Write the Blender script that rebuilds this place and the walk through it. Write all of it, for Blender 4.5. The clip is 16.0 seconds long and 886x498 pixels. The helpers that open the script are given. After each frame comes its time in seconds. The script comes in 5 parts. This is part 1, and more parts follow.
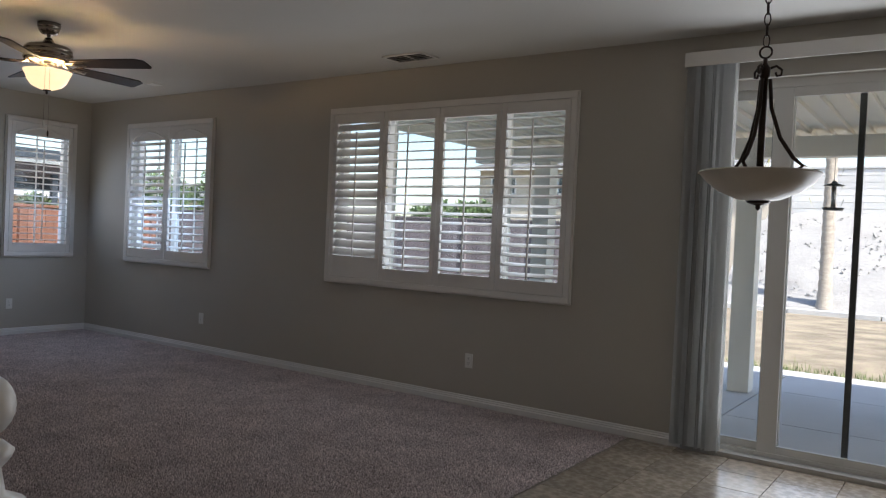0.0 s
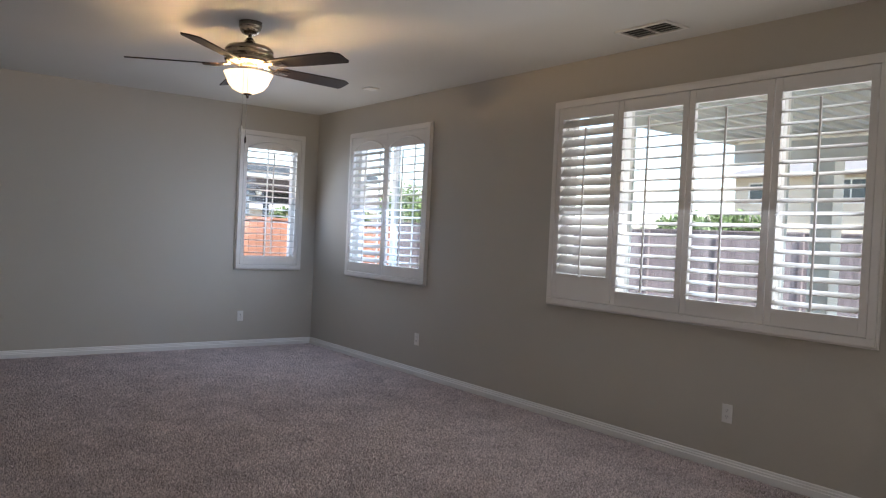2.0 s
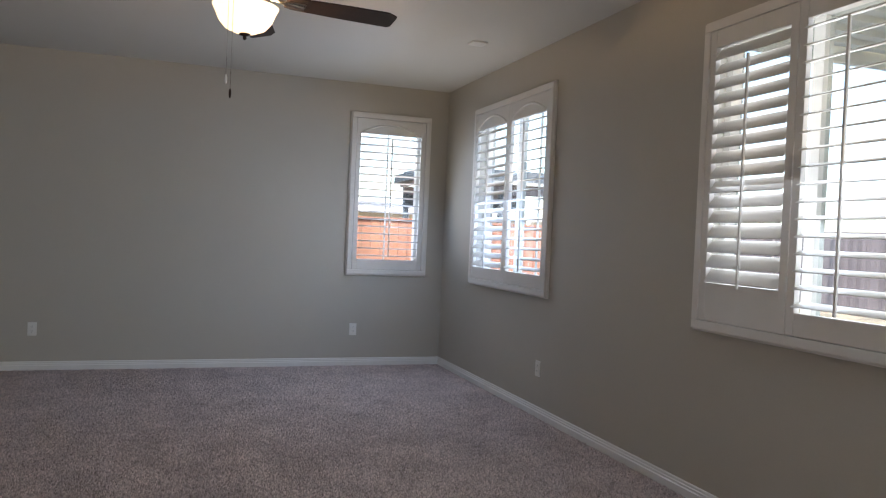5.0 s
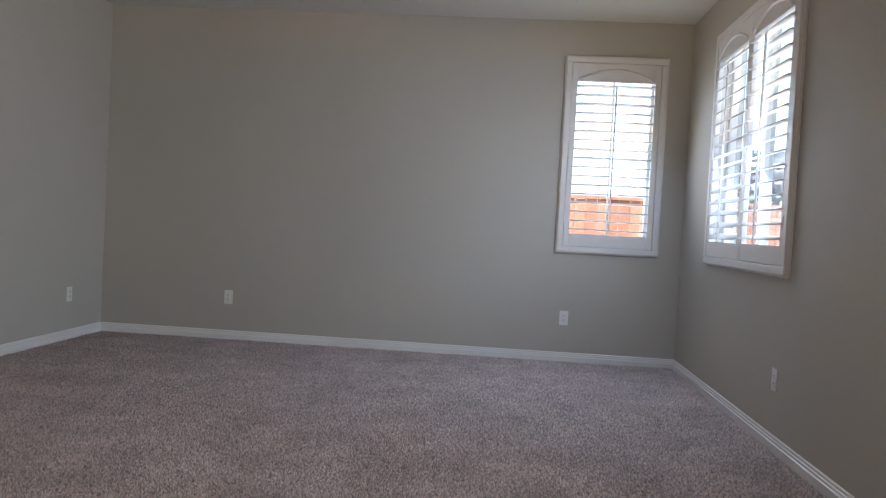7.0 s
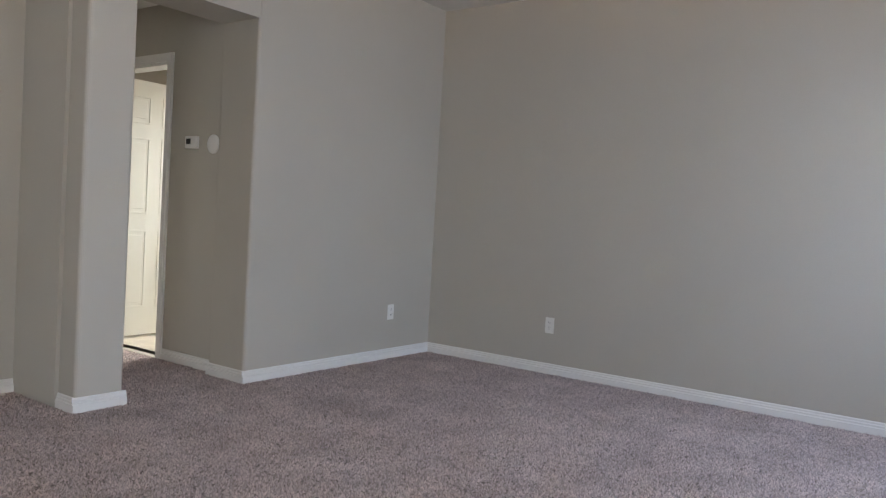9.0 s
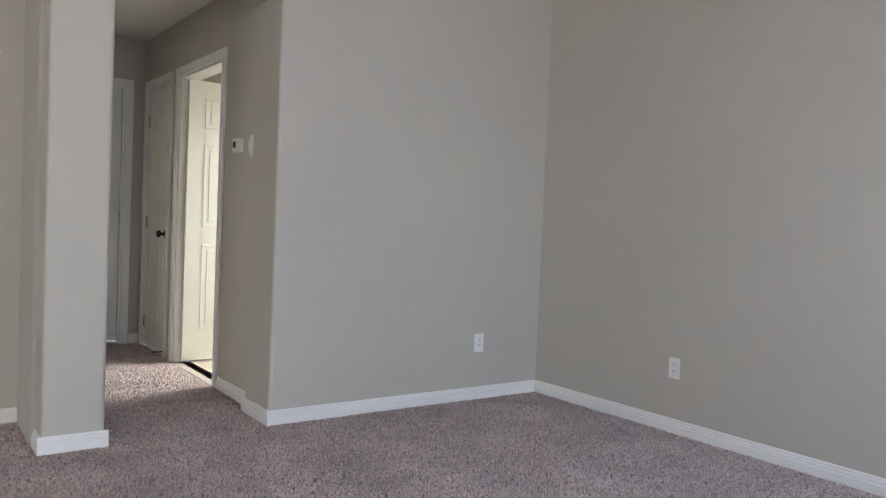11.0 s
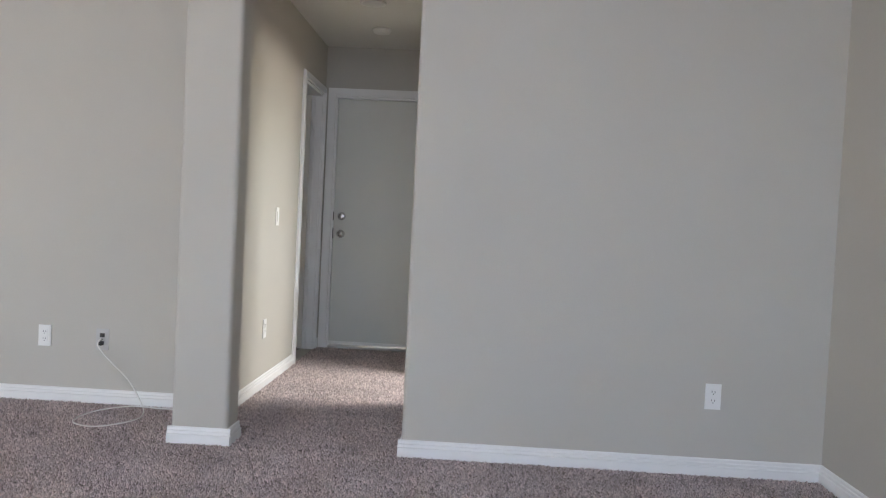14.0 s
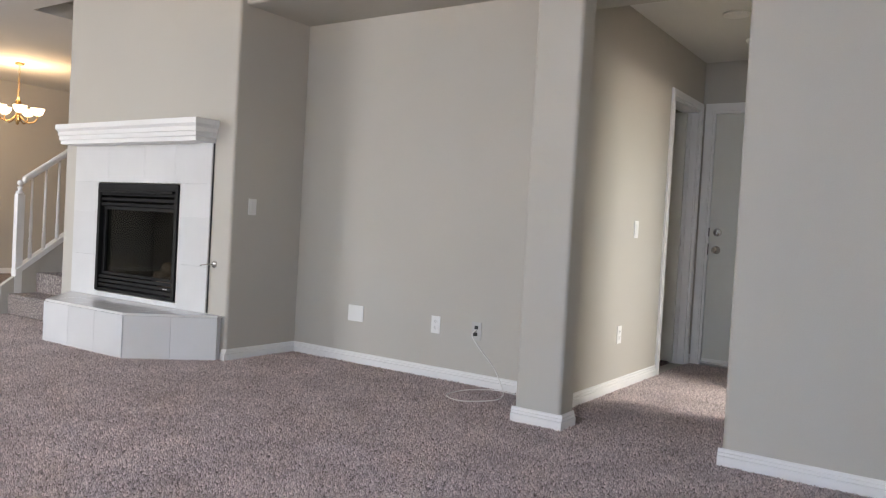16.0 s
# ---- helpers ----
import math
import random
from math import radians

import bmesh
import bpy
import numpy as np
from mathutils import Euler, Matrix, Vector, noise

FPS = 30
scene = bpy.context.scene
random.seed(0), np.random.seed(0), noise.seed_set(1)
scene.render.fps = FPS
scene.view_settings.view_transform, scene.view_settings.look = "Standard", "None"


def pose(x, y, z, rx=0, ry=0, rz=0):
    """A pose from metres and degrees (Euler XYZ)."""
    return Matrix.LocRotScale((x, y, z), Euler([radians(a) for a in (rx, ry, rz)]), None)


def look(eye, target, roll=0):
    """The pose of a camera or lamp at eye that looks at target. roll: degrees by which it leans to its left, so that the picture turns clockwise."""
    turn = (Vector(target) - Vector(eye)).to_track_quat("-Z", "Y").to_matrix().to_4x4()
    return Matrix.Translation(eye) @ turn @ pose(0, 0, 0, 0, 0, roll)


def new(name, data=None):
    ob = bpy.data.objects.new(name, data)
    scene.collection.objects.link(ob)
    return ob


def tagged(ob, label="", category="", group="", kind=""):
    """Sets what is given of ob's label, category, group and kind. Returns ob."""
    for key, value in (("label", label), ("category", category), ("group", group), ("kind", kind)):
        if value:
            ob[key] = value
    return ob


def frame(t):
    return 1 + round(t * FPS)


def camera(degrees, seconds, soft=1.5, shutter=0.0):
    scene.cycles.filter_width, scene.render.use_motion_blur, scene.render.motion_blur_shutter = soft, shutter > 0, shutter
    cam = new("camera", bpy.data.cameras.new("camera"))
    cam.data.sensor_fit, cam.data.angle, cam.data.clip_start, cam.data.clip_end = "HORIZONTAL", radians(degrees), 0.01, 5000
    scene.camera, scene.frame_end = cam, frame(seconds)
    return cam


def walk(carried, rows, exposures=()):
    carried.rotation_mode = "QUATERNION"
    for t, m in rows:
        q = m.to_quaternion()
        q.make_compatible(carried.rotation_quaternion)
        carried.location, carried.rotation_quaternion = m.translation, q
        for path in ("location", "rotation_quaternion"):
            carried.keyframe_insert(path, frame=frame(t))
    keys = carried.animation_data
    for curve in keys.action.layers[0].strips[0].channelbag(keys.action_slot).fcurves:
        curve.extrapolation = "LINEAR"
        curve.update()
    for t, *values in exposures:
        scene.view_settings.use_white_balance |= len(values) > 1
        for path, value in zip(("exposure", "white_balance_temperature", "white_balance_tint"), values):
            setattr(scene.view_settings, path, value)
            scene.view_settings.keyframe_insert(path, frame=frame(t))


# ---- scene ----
cam = camera(60.2, 16.0, soft=1.2)
PATH = [
    (0, (0.255, 0.208, 1.355), (-0.894, 1.845, 1.316), 2.6),
    (0.5, (0.112, 0.405, 1.362), (-1.175, 1.936, 1.324), 2.6),
    (1, (-0.002, 0.667, 1.364), (-1.454, 2.041, 1.329), 2.6),
    (1.5, (-0.175, 0.859, 1.354), (-1.757, 2.082, 1.315), 2.7),
    (2, (-0.35, 1.06, 1.371), (-1.95, 2.259, 1.336), 2.7),
    (2.5, (-0.512, 1.291, 1.372), (-2.233, 2.309, 1.332), 2.7),
    (3, (-0.682, 1.522, 1.35), (-2.425, 2.503, 1.313), 2.7),
    (5.5, (-1.608, 3.097, 1.263), (-3.526, 3.661, 1.228), 2.5),
    (6, (-1.902, 3.408, 1.189), (-3.846, 3.877, 1.152), 2.6),
    (6.5, (-2.116, 3.712, 1.104), (-4.1, 3.964, 1.059), 2.9),
    (7, (-2.406, 3.906, 1.048), (-4.4, 3.753, 0.987), 3.1),
    (7.5, (-2.702, 4.07, 1.028), (-4.67, 3.716, 0.969), 3.2),
    (8, (-3.023, 4.173, 1.035), (-4.872, 3.412, 0.965), 3.2),
    (8.5, (-3.354, 4.182, 1.064), (-5.103, 3.215, 0.992), 3.3),
    (9, (-3.67, 4.259, 1.086), (-5.286, 3.084, 1.007), 3.3),
    (11.5, (-5.492, 4.26, 1.103), (-6.56, 2.57, 1.032), 2.5),
    (12, (-5.798, 4.167, 1.099), (-6.711, 2.388, 1.024), 2.7),
    (12.5, (-6.07, 4.061, 1.096), (-6.693, 2.163, 1.016), 2.8),
    (13, (-6.408, 4.051, 1.074), (-6.731, 2.079, 0.996), 2.9),
    (13.5, (-6.741, 3.988, 1.078), (-6.912, 1.996, 1.006), 2.8),
    (14, (-7.045, 3.982, 1.065), (-6.962, 1.985, 0.999), 2.8),
    (14.5, (-7.23, 3.97, 1.053), (-6.622, 2.066, 0.973), 3.0),
    (15, (-7.394, 3.952, 1.021), (-6.571, 2.13, 0.951), 3.0),
    (15.5, (-7.48, 4.039, 1.003), (-6.374, 2.374, 0.933), 3.1),
    (16, (-7.606, 4.108, 0.995), (-6.479, 2.457, 0.941), 3.2),
]
EXPOSURES = [(0, 1.62, 6340, 12), (0.5, 2.1, 6380, 13), (1.5, 2.42, 6440, 14), (2.5, 2.48, 6440, 13), (5.5, 2.45, 6550, 12), (6.5, 2.5, 6590, 13), (7.0, 2.68, 6550, 13), (7.5, 2.72, 6550, 14), (8.5, 2.78, 6500, 13), (9, 3.2, 6470, 13), (11.5, 3.57, 6380, 13), (12.5, 3.68, 6310, 13), (14, 3.62, 6310, 13), (16, 3.58, 6530, 14)]
walk(cam, [(t, look(eye, target, roll)) for t, eye, target, roll in PATH], EXPOSURES)

# ---- light and air ----
world = bpy.data.worlds.new("world")
scene.world = world
world.use_nodes = True
SUN_AZ, SUN_EL = 110.0, 48.0          # degrees clockwise from +y, and above the horizon
_wn = world.node_tree.nodes
_sky = _wn.new("ShaderNodeTexSky")
_sky.sky_type, _sky.sun_disc = "NISHITA", False
_sky.sun_elevation, _sky.sun_rotation = radians(SUN_EL), radians(SUN_AZ)
_wn["Background"].inputs["Strength"].default_value = 0.11
world.node_tree.links.new(_sky.outputs[0], _wn["Background"].inputs["Color"])


def lamp(name, kind, power, m, colour=(1, 1, 1), size=0.1, size_y=None):
    data = bpy.data.lights.new(name, kind)
    data.energy, data.color = power, colour
    if kind == "AREA":
        data.size = size
        if size_y:
            data.shape, data.size_y = "RECTANGLE", size_y
    elif kind == "SUN":
        data.angle = radians(0.55)
    else:
        data.shadow_soft_size = size
    ob = new(name, data)
    ob.matrix_basis = m
    return ob


_a, _e = radians(SUN_AZ), radians(SUN_EL)
_from = Vector((math.sin(_a) * math.cos(_e), math.cos(_a) * math.cos(_e), math.sin(_e)))
lamp("sun", "SUN", 3.3, look(_from * 60, (0, 0, 0)), (1.0, 0.95, 0.88))

FAN = (-5.30, 3.065)
CHANDELIER = (2.17, -0.72)


# each window sends the blue of the sky downwards and the warm bounce of the yard upwards
SKY_BLUE, PATIO_SKY, YARD_WARM, YARD_WHITE = (0.54, 0.71, 1.0), (0.82, 0.90, 1.0), (1.0, 0.91, 0.74), (0.92, 0.96, 1.0)


def window_light(x, y, z, w, h, inward, sky, ground, behind, colour, bounce=YARD_WARM):
    ix, iy = inward
    lamp("window_daylight", "AREA", behind, look((x - 0.127 * ix, y - 0.127 * iy, z), (x + ix, y + iy, z)), colour, w, h)
    lamp("sky_daylight", "AREA", sky, look((x, y, z), (x + ix, y + iy, z - 0.75)), colour, w - 0.1, h - 0.1)
    lamp("yard_daylight", "AREA", ground, look((x, y, z), (x + ix, y + iy, z + 0.6)), bounce, w - 0.1, h - 0.1)


window_light(-3.41, 5.265, 1.66, 2.3, 1.4, (0, -1), 3.1, 1.35, 3.0, PATIO_SKY)
window_light(-7.06, 5.265, 1.66, 1.4, 1.4, (0, -1), 4.8, 1.3, 1.4, SKY_BLUE)
window_light(-8.565, 4.74, 1.67, 0.7, 1.4, (1, 0), 1.0, 0.5, 0.6, SKY_BLUE)
lamp("window_daylight", "AREA", 12.5, look((-0.02, 5.392, 1.25), (-0.02, 0, 1.25)), YARD_WHITE, 2.45, 2.2)


# ---- materials ----
def material(name, colour, rough=0.5, metal=0.0, grain=0.0, grain_size=200.0, stain=0.0, stain_size=3.0, bump=0.0,
             bump_size=None, spec=0.5, per_piece=0.0, second=None, stretch=(1, 1, 1), glow=None, glow_power=0.0):
    """A surface: base colour varied by fine grain and broad stains, with fine relief."""
    m = bpy.data.materials.new(name)
    m.use_nodes = True
    n, l = m.node_tree.nodes, m.node_tree.links
    b = n["Principled BSDF"]
    b.inputs["Roughness"].default_value, b.inputs["Metallic"].default_value = rough, metal
    b.inputs["Specular IOR Level"].default_value = spec
    place = n.new("ShaderNodeTexCoord")
    scaled = n.new("ShaderNodeMapping")
    scaled.inputs["Scale"].default_value = stretch
    l.new(place.outputs["Object"], scaled.inputs["Vector"])

    def noise_of(size, detail=3.0):
        t = n.new("ShaderNodeTexNoise")
        t.inputs["Scale"].default_value, t.inputs["Detail"].default_value = size, detail
        l.new(scaled.outputs[0], t.inputs["Vector"])
        return t

    fine, broad = noise_of(grain_size), noise_of(stain_size, 5.0)
    rgb = n.new("ShaderNodeRGB")
    rgb.outputs[0].default_value = (*colour, 1)
    out = rgb.outputs[0]
    if second:
        mix = n.new("ShaderNodeMix")
        mix.data_type = "RGBA"
        mix.inputs["B"].default_value = (*second, 1)
        ramp = n.new("ShaderNodeMapRange")
        ramp.inputs["From Min"].default_value, ramp.inputs["From Max"].default_value = 0.42, 0.62
        l.new(fine.outputs[0], ramp.inputs["Value"])
        l.new(ramp.outputs[0], mix.inputs["Factor"])
        l.new(out, mix.inputs["A"])
        out = mix.outputs["Result"]

    def value_by(source, amount, out):
        r = n.new("ShaderNodeMapRange")
        r.inputs["From Min"].default_value, r.inputs["From Max"].default_value = 0.25, 0.75
        r.inputs["To Min"].default_value, r.inputs["To Max"].default_value = 1 - amount, 1 + amount
        l.new(source, r.inputs["Value"])
        h = n.new("ShaderNodeHueSaturation")
        l.new(r.outputs[0], h.inputs["Value"])
        l.new(out, h.inputs["Color"])
        return h.outputs[0]

    if grain:
        out = value_by(fine.outputs[0], grain, out)
    if stain:
        out = value_by(broad.outputs[0], stain, out)
    if per_piece:
        info = n.new("ShaderNodeObjectInfo")
        out = value_by(info.outputs["Random"], per_piece, out)
    l.new(out, b.inputs["Base Color"])
    if bump:
        relief = n.new("ShaderNodeBump")
        relief.inputs["Strength"].default_value, relief.inputs["Distance"].default_value = 1.0, bump
        l.new((noise_of(bump_size) if bump_size else fine).outputs[0], relief.inputs["Height"])
        l.new(relief.outputs[0], b.inputs["Normal"])
    if glow:
        b.inputs["Emission Color"].default_value = (*glow, 1)
        b.inputs["Emission Strength"].default_value = glow_power
    return m


def glass_material(name, tint=(0.82, 0.85, 0.85), rough=0.0, clear=True):
    m = bpy.data.materials.new(name)
    m.use_nodes = True
    n, l = m.node_tree.nodes, m.node_tree.links
    n.remove(n["Principled BSDF"])
    through_, shine, mix = n.new("ShaderNodeBsdfTransparent"), n.new("ShaderNodeBsdfGlossy"), n.new("ShaderNodeMixShader")
    facing, power, scale = n.new("ShaderNodeLayerWeight"), n.new("ShaderNodeMath"), n.new("ShaderNodeMath")
    through_.inputs[0].default_value = (*tint, 1)
    shine.inputs["Roughness"].default_value = rough
    power.operation, power.inputs[1].default_value = "POWER", 4.0
    scale.operation, scale.inputs[1].default_value, scale.inputs[2].default_value = "MULTIPLY_ADD", 0.5, 0.03
    l.new(facing.outputs["Facing"], power.inputs[0])
    l.new(power.outputs[0], scale.inputs[0])
    l.new(scale.outputs[0], mix.inputs[0])
    l.new(through_.outputs[0], mix.inputs[1])
    l.new(shine.outputs[0], mix.inputs[2])
    l.new(mix.outputs[0], n["Material Output"].inputs["Surface"])
    return m


WALL = material("greige wall paint", (0.498, 0.469, 0.414), 0.62, grain=0.02, grain_size=180, stain=0.035, stain_size=0.9, bump=0.0006, bump_size=140, spec=0.3)
CEILING = material("flat white ceiling paint", (0.70, 0.685, 0.65), 0.8, grain=0.02, grain_size=160, stain=0.03, stain_size=0.8, bump=0.0008, bump_size=110, spec=0.2)
TRIM = material("white semi-gloss trim paint", (0.80, 0.79, 0.77), 0.32, stain=0.03, stain_size=4, bump=0.0002, bump_size=60)
SHUTTER = material("off-white shutter enamel", (0.78, 0.75, 0.71), 0.34, stain=0.03, stain_size=5, bump=0.0001, bump_size=50)
VINYL = material("white window vinyl", (0.78, 0.77, 0.74), 0.4, stain=0.04)
CARPET = material("taupe plush carpet", (0.20, 0.165, 0.155), 0.95, grain=0.3, grain_size=120, stain=0.16, stain_size=2.2, bump=0.010, bump_size=85, spec=0.1, second=(0.40, 0.335, 0.315))
# Darker and grainier than the yarn: colour stands in for shade between missing tufts.
STAIR_CARPET = material("taupe stair carpet with tuft shade in colour", (0.20, 0.168, 0.156), 0.95, grain=0.55, grain_size=75, stain=0.12, stain_size=5, bump=0.012, bump_size=70, spec=0.1, second=(0.36, 0.31, 0.29))
TRAVERTINE = material("honed travertine", (0.24, 0.197, 0.15), 0.22, grain=0.10, grain_size=22, stain=0.14, stain_size=5, bump=0.0004, bump_size=60, per_piece=0.10, spec=0.3, second=(0.31, 0.262, 0.21))
CREAM_TILE = material("cream utility floor tile", (0.52, 0.47, 0.39), 0.5, grain=0.06, grain_size=25, stain=0.1, stain_size=4, bump=0.0004, bump_size=60)
GROUT = material("grey grout", (0.235, 0.20, 0.16), 0.9, grain=0.1, bump=0.001)
PLASTIC = material("white plastic cover", (0.80, 0.79, 0.76), 0.35)
SLOT = material("dark slot", (0.03, 0.03, 0.03), 0.6)
NICKEL = material("polished nickel", (0.62, 0.60, 0.57), 0.2, metal=1.0, stain=0.05)
BRONZE = material("oil-rubbed bronze", (0.045, 0.032, 0.026), 0.35, metal=0.8, stain=0.2, stain_size=12)
FAN_METAL = material("antique pewter", (0.34, 0.29, 0.24), 0.22, metal=1.0, grain=0.1, grain_size=40, stain=0.12)
GOLD = material("aged gilt metal", (0.30, 0.19, 0.075), 0.35, metal=1.0, stain=0.12, stain_size=20)
BLADE = material("dark walnut blade", (0.026, 0.015, 0.012), 0.6, spec=0.25, grain=0.3, grain_size=25, stretch=(1, 9, 1), stain=0.15)
BOWL_LIT = material("amber alabaster glass", (0.82, 0.74, 0.58), 0.35, stain=0.1, stain_size=9, glow=(1.0, 0.72, 0.40), glow_power=0.42)
BOWL = material("cream alabaster glass", (0.72, 0.66, 0.56), 0.3, stain=0.08, stain_size=9)
SHADE_LIT = material("frosted lamp shade", (0.85, 0.78, 0.66), 0.4, glow=(1.0, 0.72, 0.40), glow_power=0.5)
SHADE_OFF = material("unlit frosted lantern glass", (0.62, 0.60, 0.55), 0.3)
GLASS = glass_material("window glass")
DOOR_GLASS = glass_material("patio door glass", (0.97, 0.98, 0.98))
DOOR = material("painted steel door", (0.66, 0.66, 0.61), 0.42, stain=0.04, stain_size=1.6, bump=0.0002, bump_size=60)
DOOR_WHITE = material("white moulded door", (0.80, 0.79, 0.72), 0.4, stain=0.03, stain_size=3)
TILE_WHITE = material("glazed white tile", (0.67, 0.665, 0.655), 0.16, stain=0.03, stain_size=4, per_piece=0.03)
TILE_GROUT = material("white grout", (0.68, 0.67, 0.65), 0.85, bump=0.0006)
IRON = material("black firebox steel", (0.009, 0.0088, 0.0085), 0.55, metal=0.0, spec=0.2, stain=0.2, stain_size=10)
SOOT = material("sooty firebrick", (0.04, 0.036, 0.033), 0.9, grain=0.3, grain_size=60, stain=0.3, bump=0.003, bump_size=70)
LOG = material("ceramic fire log", (0.20, 0.15, 0.11), 0.9, grain=0.35, grain_size=30, stain=0.35, stain_size=14, bump=0.006, bump_size=40)
FIRE_GLASS = glass_material("dark firebox glass", (0.72, 0.72, 0.70), 0.03)
BLIND = material("pale vertical blind vinyl", (0.78, 0.77, 0.75), 0.45, stain=0.04, stain_size=6, stretch=(8, 8, 0.4))
_n, _l = BLIND.node_tree.nodes, BLIND.node_tree.links
_t, _m = _n.new("ShaderNodeBsdfTranslucent"), _n.new("ShaderNodeMixShader")
_t.inputs[0].default_value = (0.72, 0.72, 0.70, 1)
_m.inputs[0].default_value = 0.34
_l.new(_n["Principled BSDF"].outputs[0], _m.inputs[1])
_l.new(_t.outputs[0], _m.inputs[2])
_l.new(_m.outputs[0], _n["Material Output"].inputs["Surface"])
CABLE = material("white coax cable", (0.76, 0.74, 0.70), 0.45)
ALU = material("mill aluminium", (0.50, 0.49, 0.47), 0.4, metal=0.6, stain=0.05)
DARK_ALU = material("dark bronze aluminium", (0.085, 0.09, 0.085), 0.4, metal=0.3)
CONCRETE = material("broom-finished concrete", (0.52, 0.51, 0.49), 0.85, grain=0.07, grain_size=130, stain=0.12, stain_size=1.1, bump=0.002, bump_size=150, per_piece=0.05)
SOIL = material("dry lawn and soil", (0.30, 0.235, 0.17), 0.95, grain=0.35, grain_size=12, stain=0.5, stain_size=1.6, bump=0.02, bump_size=26, second=(0.22, 0.19, 0.12))
RUBBLE = material("grey gravel", (0.40, 0.385, 0.36), 0.95, grain=0.40, grain_size=22, stain=0.14, stain_size=1.6, bump=0.03, bump_size=9, second=(0.22, 0.208, 0.195))
GRASS = material("sparse green grass", (0.10, 0.16, 0.04), 0.8, per_piece=0.2, grain=0.2, grain_size=9)
FENCE = material("red-stained cedar", (0.27, 0.115, 0.07), 0.75, grain=0.14, grain_size=18, stretch=(6, 6, 0.8), stain=0.18, stain_size=2.0, bump=0.002, bump_size=60, per_piece=0.16)
# Copy of the red fence wood with shade put into its grey-purple colour.
SHADED_WOOD = material("shade-toned fence wood", (0.20, 0.168, 0.178), 0.85, grain=0.14, grain_size=18, stretch=(6, 6, 0.8), stain=0.2, stain_size=2.0, bump=0.002, bump_size=60, per_piece=0.16)
PATIO_PAINT = material("cream patio cover paint", (0.84, 0.80, 0.70), 0.5, stain=0.05, stain_size=2)
SLATE = material("dark slate shingle", (0.055, 0.065, 0.08), 0.8, grain=0.2, grain_size=20, stain=0.2, stain_size=2, bump=0.004, bump_size=25)
VINYL_FENCE = material("pale yard wall", (0.62, 0.60, 0.57), 0.7, grain=0.05, grain_size=60, stain=0.08, stain_size=1.2, bump=0.002, bump_size=50, per_piece=0.06)
STUCCO = material("pale tan stucco", (0.60, 0.53, 0.43), 0.9, grain=0.08, grain_size=90, stain=0.08, stain_size=0.6, bump=0.004, bump_size=80)
ROOF = material("grey concrete roof tile", (0.20, 0.19, 0.19), 0.85, grain=0.15, grain_size=30, stain=0.2, stain_size=1.5, bump=0.01, bump_size=20)
PANE_DARK = material("dark window pane", (0.05, 0.06, 0.07), 0.08)
BARK = material("palm bark", (0.40, 0.35, 0.29), 0.9, grain=0.2, grain_size=20, stain=0.25, stain_size=6, bump=0.015, bump_size=18, stretch=(1, 1, 3))
LEAF = material("foliage", (0.11, 0.16, 0.06), 0.6, grain=0.35, grain_size=2.5, stain=0.3, stain_size=0.8)
FROND = material("drooping palm frond", (0.22, 0.21, 0.09), 0.7, stain=0.3, stain_size=3)


# ---- building helpers ----
def box(bm, x0, x1, y0, y1, z0, z1):
    v = [bm.verts.new(p) for p in ((x0, y0, z0), (x1, y0, z0), (x1, y1, z0), (x0, y1, z0), (x0, y0, z1), (x1, y0, z1), (x1, y1, z1), (x0, y1, z1))]
    for f in ((3, 2, 1, 0), (4, 5, 6, 7), (0, 1, 5, 4), (1, 2, 6, 5), (2, 3, 7, 6), (3, 0, 4, 7)):
        bm.faces.new([v[i] for i in f])
    return v


def boxes(*sizes, bevel=0.0, m=None):
    bm = bmesh.new()
    for s in sizes:
        box(bm, *s)
    if bevel:
        bmesh.ops.bevel(bm, geom=bm.edges[:], offset=bevel, segments=2, affect="EDGES", profile=0.7)
    if m is not None:
        bm.transform(m)
    return bm


def lathe(profile, steps=32, m=None):
    """A turned body: (radius, height) from bottom to top, round the z axis."""
    bm = bmesh.new()
    rings = []
    for r, z in profile:
        rings.append([bm.verts.new((r * math.cos(2 * math.pi * i / steps), r * math.sin(2 * math.pi * i / steps), z)) for i in range(steps)])
    for a, b in zip(rings, rings[1:]):
        for i in range(steps):
            bm.faces.new((a[i], a[(i + 1) % steps], b[(i + 1) % steps], b[i]))
    for ring, flip in ((rings[0], True), (rings[-1], False)):
        if profile[0 if flip else -1][0] > 1e-4:
            bm.faces.new(ring[::-1] if flip else ring)
    bmesh.ops.remove_doubles(bm, verts=bm.verts[:], dist=1e-5)
    for f in bm.faces:
        f.smooth = True
    if m is not None:
        bm.transform(m)
    return bm


def tube(points, radius, steps=8, m=None):
    """A round bar along points."""
    bm = bmesh.new()
    pts = [Vector(p) for p in points]
    rings, side = [], None
    for i, p in enumerate(pts):
        d = (pts[min(i + 1, len(pts) - 1)] - pts[max(i - 1, 0)]).normalized()
        if side is None:
            side = d.orthogonal().normalized()
        side = (side - d * side.dot(d)).normalized()
        up = d.cross(side)
        r = radius[i] if isinstance(radius, (list, tuple)) else radius
        rings.append([bm.verts.new(p + r * (math.cos(2 * math.pi * k / steps) * side + math.sin(2 * math.pi * k / steps) * up)) for k in range(steps)])
    for a, b in zip(rings, rings[1:]):
        for k in range(steps):
            bm.faces.new((a[k], a[(k + 1) % steps], b[(k + 1) % steps], b[k]))
    bm.faces.new(rings[0][::-1]), bm.faces.new(rings[-1])
    for f in bm.faces:
        f.smooth = True
    if m is not None:
        bm.transform(m)
    return bm


